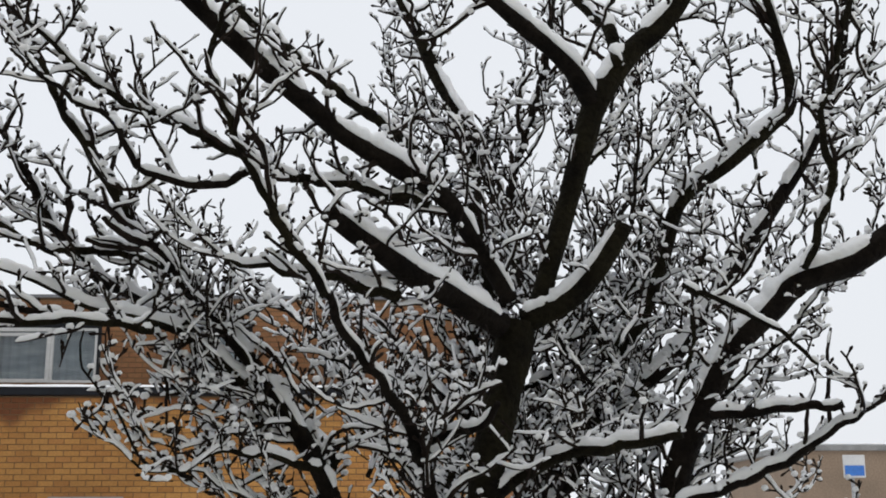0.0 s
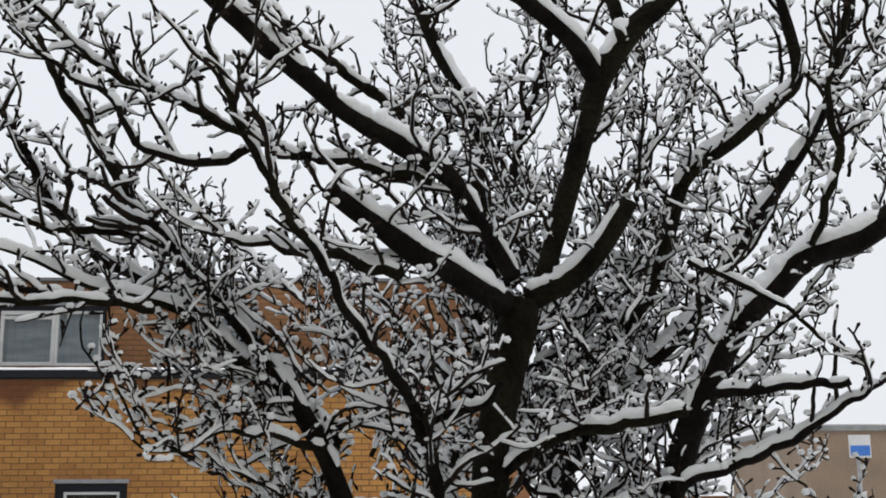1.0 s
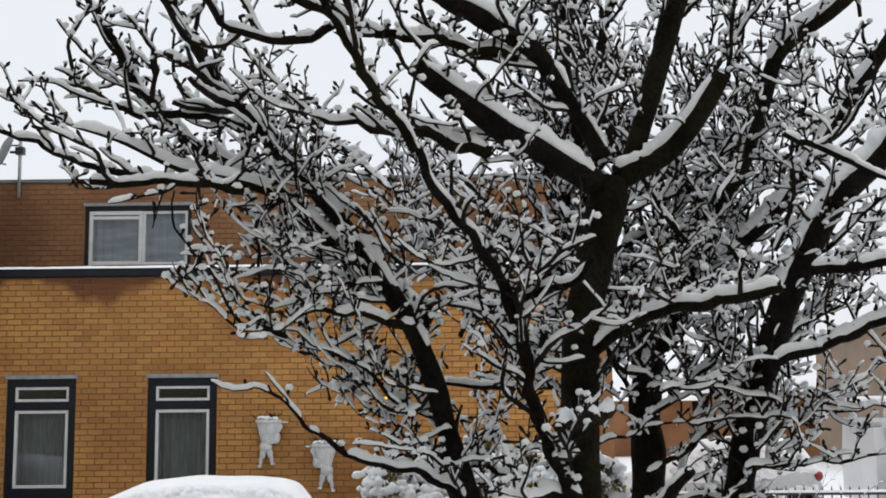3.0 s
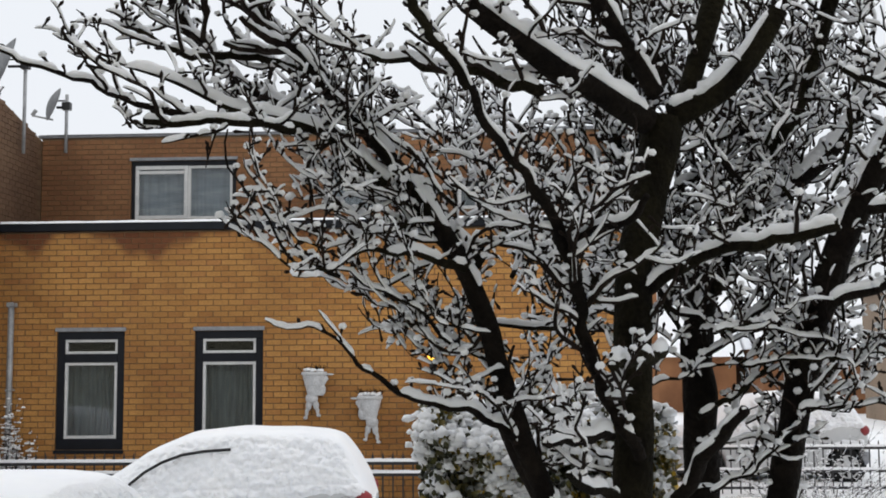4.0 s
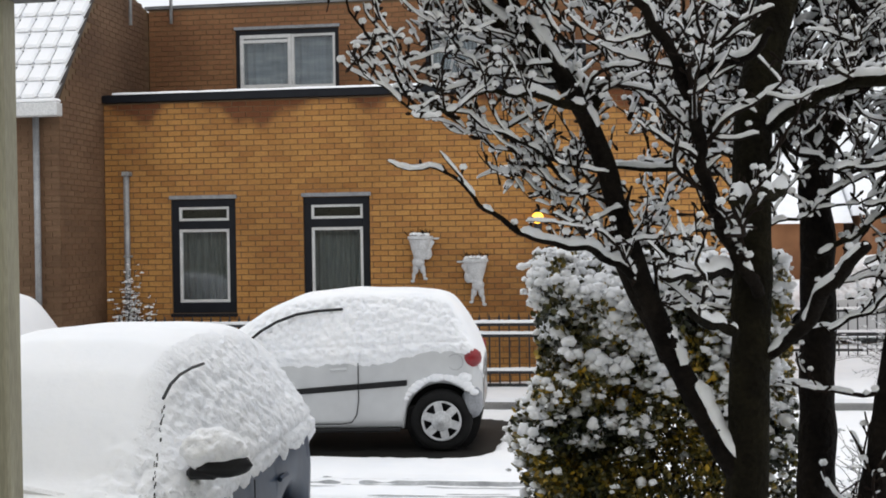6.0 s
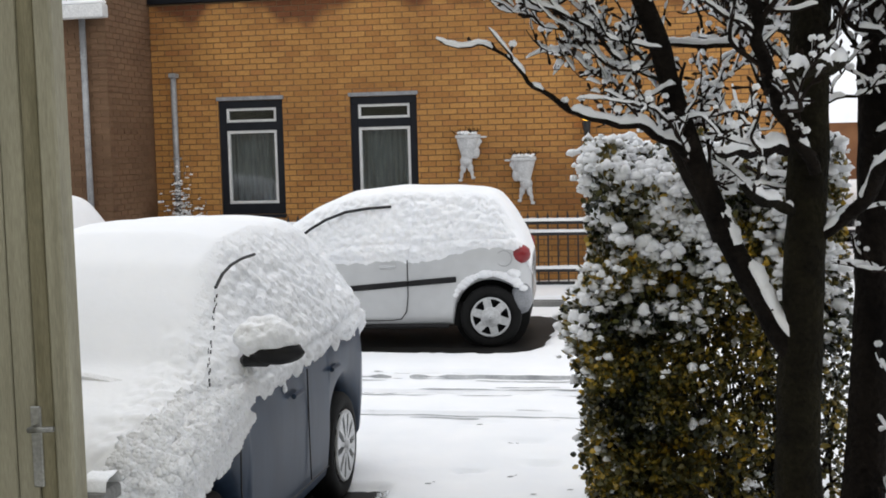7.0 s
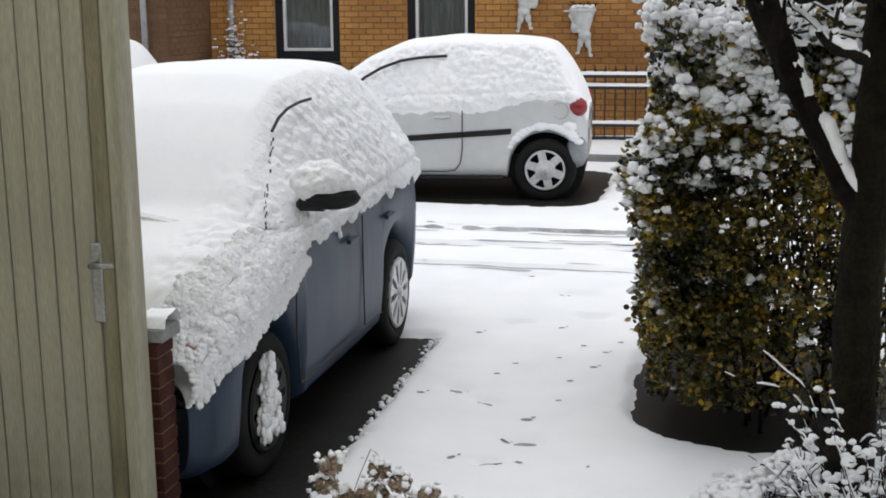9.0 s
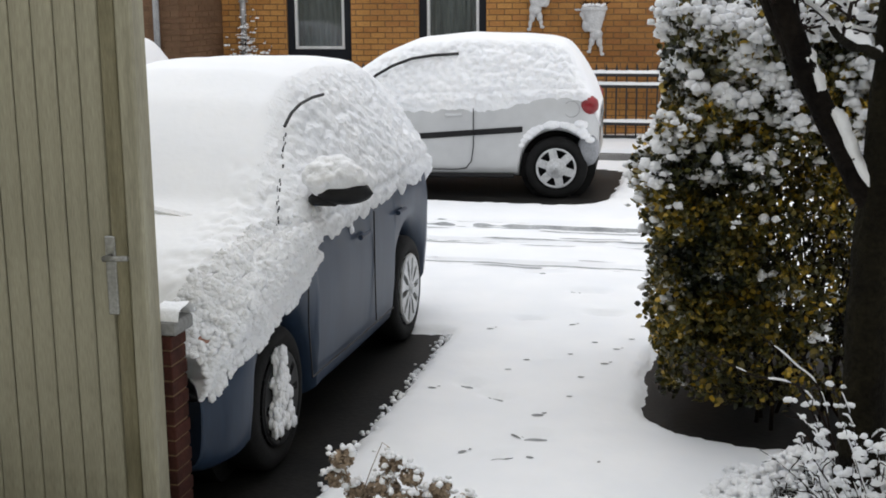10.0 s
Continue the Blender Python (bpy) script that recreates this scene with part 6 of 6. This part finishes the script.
# ---- low shrubs by the path ----
def shrub(name, label, cx, cy, z0, spread, height, count, blobs, seed, reach=1.0, rise=1.0, wander=0.16, lump=1.0):
    r2 = random.Random(seed)
    wood, snowy = Tubes(), Tubes()
    bv, bf = [], []
    for k in range(count):
        a = r2.uniform(0, 6.28)
        q = Vector((cx + math.cos(a) * spread * 0.3 * r2.random(), cy + math.sin(a) * spread * 0.3 * r2.random(), z0))
        d = Vector((math.cos(a) * reach, math.sin(a) * reach, r2.uniform(0.3, 1.4) * rise)).normalized()
        pts, n = [q], 12
        ln = r2.uniform(0.5, 1.0) * math.hypot(spread, height)
        for i in range(n):
            d = (d + Vector((r2.gauss(0, wander), r2.gauss(0, wander), r2.gauss(-0.05 * wander / 0.16, wander * 0.9)))).normalized()
            pts.append(pts[-1] + d * ln / n)
            if pts[-1].z < z0 + 0.02:
                pts[-1].z = z0 + 0.02
        rad = [0.0042 - 0.00025 * i for i in range(n + 1)]
        wood.add(pts, rad, 4)
        snow_on(snowy, pts, rad, 0.0032 * min(lump, 1.0), seed + k, 6)
        for i in range(3, n):
            if r2.random() < 0.6:
                e = (d + Vector((r2.gauss(0, 0.7), r2.gauss(0, 0.7), r2.gauss(0.4, 0.6)))).normalized()
                tw = [pts[i]]
                for j in range(5):
                    e = (e + Vector((r2.gauss(0, 0.35), r2.gauss(0, 0.35), r2.gauss(0.05, 0.35)))).normalized()
                    tw.append(tw[-1] + e * r2.uniform(0.008, 0.02))
                wood.add(tw, [0.003, 0.0027, 0.0024, 0.0022, 0.002, 0.0012], 4)
                snow_on(snowy, tw, [0.0028] * 6, 0.0034 * min(lump, 1.0), seed + i, 6)
            if r2.random() < blobs:
                size = r2.uniform(0.007, 0.018) * lump
                for j in range(3):
                    blob(bv, bf, pts[i] + Vector((r2.gauss(0, 0.7) * size, r2.gauss(0, 0.7) * size, 0.006 + 0.4 * size)), size * r2.uniform(0.55, 0.9), 0.85, r2.random() * 50)
    s = thing(name, label, "shrub")
    tagged(put_mesh("stems", wood.mesh("stems", TWIG), s), kind="stuff")
    tagged(put_mesh("stem_snow", snowy.mesh("stem_snow", SNOW), s), kind="stuff")
    if bv:
        tagged(put_mesh("snow", mesh_of("snow", bv, bf, SNOW, True), s), kind="stuff")
    return s


shrub("shrub", "low twiggy shrub flattened under snow beside the path", 0.38, 5.72, -0.12, 0.30, 0.18, 240, 0.30, 11, 0.9, 0.8, 0.42, 0.62)
shrub("shrub", "twiggy shrub with clumped snow at the tree's foot", 0.50, 4.82, -0.12, 0.14, 0.92, 110, 0.8, 12, 0.10, 1.0, 0.11, 1.35)
shrub("shrub", "tangle of thin snowy stems behind the tree", 2.0, 8.2, -0.12, 0.95, 1.05, 260, 0.45, 13, 0.5, 1.0, 0.16, 1.3)
shrub("wall_shrub", "narrow upright snow-dusted shrub at the foot of the rain pipe", -6.40, 16.35, 0.17, 0.05, 1.80, 40, 0.9, 14, 0.025, 1.0, 0.035, 1.7)
shrub("wall_shrub", "small upright snow-dusted shrub by the railing", -6.16, 16.35, 0.17, 0.05, 1.30, 34, 0.9, 16, 0.03, 1.0, 0.04, 1.7)

mv, mf = [], []
for k in range(1500):
    mx, my = rh.uniform(-0.20, 0.85), rh.uniform(5.25, 6.15)
    if ragged(mx * 9, my * 9, 6) < -0.18:
        continue
    hump = 0.26 * max(0.0, 1 - ((mx - 0.40) / 0.55) ** 2) * max(0.0, 1 - ((my - 5.75) / 0.42) ** 2) * (0.75 + 0.5 * ragged(mx * 6, my * 6, 2))
    blob(mv, mf, Vector((mx, my, -0.12 + hump)), rh.uniform(0.010, 0.030), 0.8, k * 1.3, 4, 8)
mound = put_mesh("snow_mound", mesh_of("snow_mound", mv, mf, SNOW, True))
tagged(mound, "uneven mound of snow over low plants by the path", "snow", kind="stuff")
bramble = thing("bramble", "thin arching stems lined with snow beside the hedge", "shrub")
bw_t, bs_t = Tubes(), Tubes()
for pts in ([(-0.16, 5.6, 0.60, 0.003), (0.05, 5.6, 0.50, 0.004), (0.26, 5.6, 0.44, 0.005), (0.40, 5.6, 0.15, 0.006), (0.42, 5.6, -0.12, 0.006)],
            [(0.08, 5.6, 0.66, 0.003), (0.20, 5.6, 0.56, 0.004), (0.33, 5.62, 0.40, 0.005), (0.42, 5.64, -0.12, 0.006)],
            [(0.28, 5.4, 0.42, 0.003), (0.36, 5.45, 0.2, 0.004), (0.40, 5.5, -0.12, 0.005)]):
    p, q = eased(pts, 0.02)
    bw_t.add(p, q, 5)
    snow_on(bs_t, p, q, 0.0028, 3.0, 6)
put_mesh("stem", bw_t.mesh("stem", TWIG), bramble)
put_mesh("stem_snow", bs_t.mesh("stem_snow", SNOW), bramble)

cv, cf = [], []
for k in range(150):
    y = rh.uniform(4.9, 8.0)
    blob(cv, cf, Vector((-1.69 + rh.gauss(0, 0.022), y, -0.105 + rh.uniform(0, 0.02))), rh.uniform(0.006, 0.019), 0.8, k * 2.1)
crumbs = put_mesh("snow_crumbs", mesh_of("snow_crumbs", cv, cf, SNOW, True))
tagged(crumbs, "crumbled lumps of snow along the cleared driveway edge", "snow", kind="stuff")

dry = thing("dried_flowers", "dried brown hydrangea heads capped with snow", "plant")
dv, df, tb = [], [], Tubes()
sv2, sf2 = [], []
for k, (x, y, z) in enumerate(((-1.48, 5.15, 0.20), (-1.51, 5.19, 0.10), (-1.44, 5.2, 0.05), (-1.30, 5.21, 0.17), (-1.21, 5.18, 0.14), (-1.33, 5.16, 0.10), (-1.31, 5.22, 0.06), (-1.24, 5.12, 0.06), (-1.10, 5.21, 0.08), (-1.0, 5.17, 0.05), (-1.43, 5.26, 0.01), (-1.17, 5.21, 0.03), (-1.38, 5.1, 0.0), (-1.12, 5.1, 0.0))):
    for j in range(260):
        q = Vector((rh.gauss(0, 1), rh.gauss(0, 1), rh.gauss(0, 1))).normalized() * 0.05 * rh.uniform(0.7, 1)
        p = Vector((x, y, z)) + Vector((q.x, q.y, q.z * 0.75))
        s = Vector((rh.gauss(0, 1), rh.gauss(0, 1), rh.gauss(0, 1))).normalized() * 0.006
        u = s.cross(q).normalized() * 0.006
        b = len(dv)
        dv += [p - s - u, p + s - u, p + s + u, p - s + u]
        df.append((b, b + 1, b + 2, b + 3))
    for j in range(13):
        e = rh.uniform(0.0, 1.0)
        blob(sv2, sf2, Vector((x + rh.gauss(0, 0.026), y + rh.gauss(0, 0.026), z + 0.046 - 0.045 * e * e)), rh.uniform(0.008, 0.018), 0.85, k + j * 3.3)
    tb.add([Vector((x, y, z)), Vector((x * 0.98, y + 0.02, z * 0.4)), Vector((x * 0.96, y + 0.05, -0.12))], [0.003, 0.003, 0.004], 5)
tb.add([Vector((-1.43, 5.2, 0.0)), Vector((-1.38, 5.2, 0.14)), Vector((-1.33, 5.2, 0.26)), Vector((-1.30, 5.2, 0.24))], [0.0025, 0.002, 0.002, 0.002], 5)
tagged(put_mesh("flower_heads", mesh_of("flower_heads", dv, df, DRY), dry), kind="stuff")
tagged(put_mesh("stems", tb.mesh("stems", DRY), dry), kind="stuff")
tagged(put_mesh("snow", mesh_of("snow", sv2, sf2, SNOW, True), dry), kind="stuff")

# ---- prints in the snow ----
pv, pf = [], []


def print_mark(x, y, a, ln, w):
    b, n = len(pv), 12
    for k in range(n):
        t = 2 * math.pi * k / n
        u, v = ln * math.cos(t) * (1 + 0.2 * ragged(k, x, y)), w * math.sin(t)
        px, py = x + u * math.cos(a) - v * math.sin(a), y + u * math.sin(a) + v * math.cos(a)
        pv.append((px, py, snow_height(px, py) + 0.003))
    pf.append(tuple(range(b, b + n)))


for px, py, a, s in ((-1.54, 6.88, 0.1, 1.0), (-1.20, 7.27, 0.1, 0.9), (-1.13, 7.48, 0.1, 0.9), (-0.93, 6.56, 0.1, 1.4), (-0.99, 6.29, 0.2, 1.1), (-0.81, 6.87, 0.1, 0.8), (-0.79, 7.22, 0.1, 0.9), (-0.69, 7.49, 0.2, 1.1), (-0.90, 7.63, 0.1, 0.8), (-0.79, 7.92, 0.1, 0.9), (-0.65, 7.79, 0.1, 1.0), (-0.97, 8.29, 0.6, 1.0), (-1.46, 8.10, 0.0, 1.0), (-0.88, 6.01, -0.4, 0.9), (-0.57, 6.00, 1.4, 0.6), (-1.19, 6.01, 0.8, 1.0), (-0.58, 8.03, 0.1, 0.9), (-0.53, 8.33, 0.1, 0.9), (-1.34, 9.51, 0.0, 1.4), (-1.05, 9.09, 0.0, 1.4)):
    print_mark(px, py, a, 0.022 * s, 0.012 * s)
    if s > 0.95:
        print_mark(px + 0.03, py + 0.035, a + 0.3, 0.010 * s, 0.007 * s)
for px, py, ln, wd, turned in DENTS[:4]:
    print_mark(px, py, turned, ln * 0.62, wd * 0.5)
    print_mark(px + 0.05, py - 0.03, turned + 0.2, ln * 0.3, wd * 0.28)
prints = put_mesh("paw_prints", mesh_of("paw_prints", pv, pf, SLUSH))
tagged(prints, "small paw prints trodden into grey slush in the snow", "prints", kind="stuff")

# ---- the far side of the street ----
far_block = thing("flat_roofed_building", "low tan building with a flat roof across the street", "building")
part("wall", boxes((13.0, 34.0, 38.0, 46.0, 0, 4.62)), TAN, far_block)
part("roof", boxes((12.8, 34.2, 37.8, 46.2, 4.62, 4.78), bevel=0.02), CONCRETE, far_block)
part("roof_snow", boxes((12.85, 34.1, 37.85, 46.1, 4.785, 4.86), bevel=0.03), SNOW, far_block)
sign = thing("street_sign", "blue and white sign on a post", "sign")
part("post", rod(bmesh.new(), (9.55, 25.0, 0.2), (9.55, 25.0, 3.6), 0.04), ZINC, sign)
part("panel", boxes((9.35, 9.8, 24.93, 24.95, 3.28, 3.73), bevel=0.01), WHITE, sign)
part("blue_field", boxes((9.38, 9.77, 24.915, 24.928, 3.32, 3.52)), BLUE, sign)

van = thing("van", "white van covered in snow parked across the street", "van")
part("body", extrude_x([(24.2, 0.4), (24.2, 2.15), (24.4, 2.3), (26.2, 2.3), (26.4, 2.1), (26.4, 0.4)], 8.7, 13.0), SILVER, van)
part("cab", extrude_x([(24.25, 0.4), (24.25, 1.3), (24.4, 2.0), (26.2, 2.0), (26.35, 1.3), (26.35, 0.4)], 7.8, 8.69), SILVER, van)
part("window", boxes((8.05, 8.6, 24.22, 24.30, 1.25, 1.85), bevel=0.01), GLASS_CAR, van)
part("snow", boxes((7.75, 13.05, 24.3, 26.3, 2.305, 2.42), bevel=0.04), SNOW, van)
for wx in (8.4, 11.9):
    part("wheel", rod(bmesh.new(), (wx, 24.2, 0.5), (wx, 24.45, 0.5), 0.33, sides=20), RUBBER, van)
for k, (x, y, rz) in enumerate(((6.2, 22.6, 180), (1.9, 23.4, 178), (11.6, 22.8, 182))):
    copy_thing(white_car, pose(x, y, 0.17, 0, 0, rz))["label"] = "snow-covered car parked across the street"
back_hedge = shrub("shrub", "snow-covered bushes before the far railing", 4.2, 17.6, 0.17, 1.6, 0.7, 110, 0.95, 15)


def far_house(x0, x1, y, h, ridge):
    fh = thing("far_house", "distant terrace of dark brick houses with snowy roofs", "house", group="distant houses")
    part("wall", boxes((x0, x1, y, y + 8, 0, h)), BRICK_UP, fh)
    part("roof", extrude_x([(y - 0.4, h - 0.1), (y + 4, ridge), (y + 8.4, h - 0.1)], x0 - 0.3, x1 + 0.3), SNOW_FLAT, fh)
    for k in range(int((x1 - x0) / 3)):
        w = part("window", boxes((x0 + 0.8 + 3 * k, x0 + 2.2 + 3 * k, y - 0.04, y + 0.02, 1.0, 2.3), bevel=0.01), WHITE, fh)
        part("pane", boxes((x0 + 0.9 + 3 * k, x0 + 2.1 + 3 * k, y - 0.06, y - 0.045, 1.1, 2.2)), GLASS_CAR, w)


far_house(-2.0, 9.5, 52, 2.6, 5.2)
far_house(10.2, 22.2, 50, 2.9, 5.0)

# ---- single bricks of the ground floor wall ----
bm = bmesh.new()
box(bm, -0.095, 0.095, -0.008, 0.0, 0.0, 0.065, 0.002)
brick_me = bpy.data.meshes.new("brick")
bm.to_mesh(brick_me)
bm.free()
brick_me.materials.append(BRICK_ONE)
for x, z in single:
    ob = put_mesh("brick", brick_me, wall_low)
    ob.location = (x, FY + rng.uniform(-0.001, 0.0015), z)
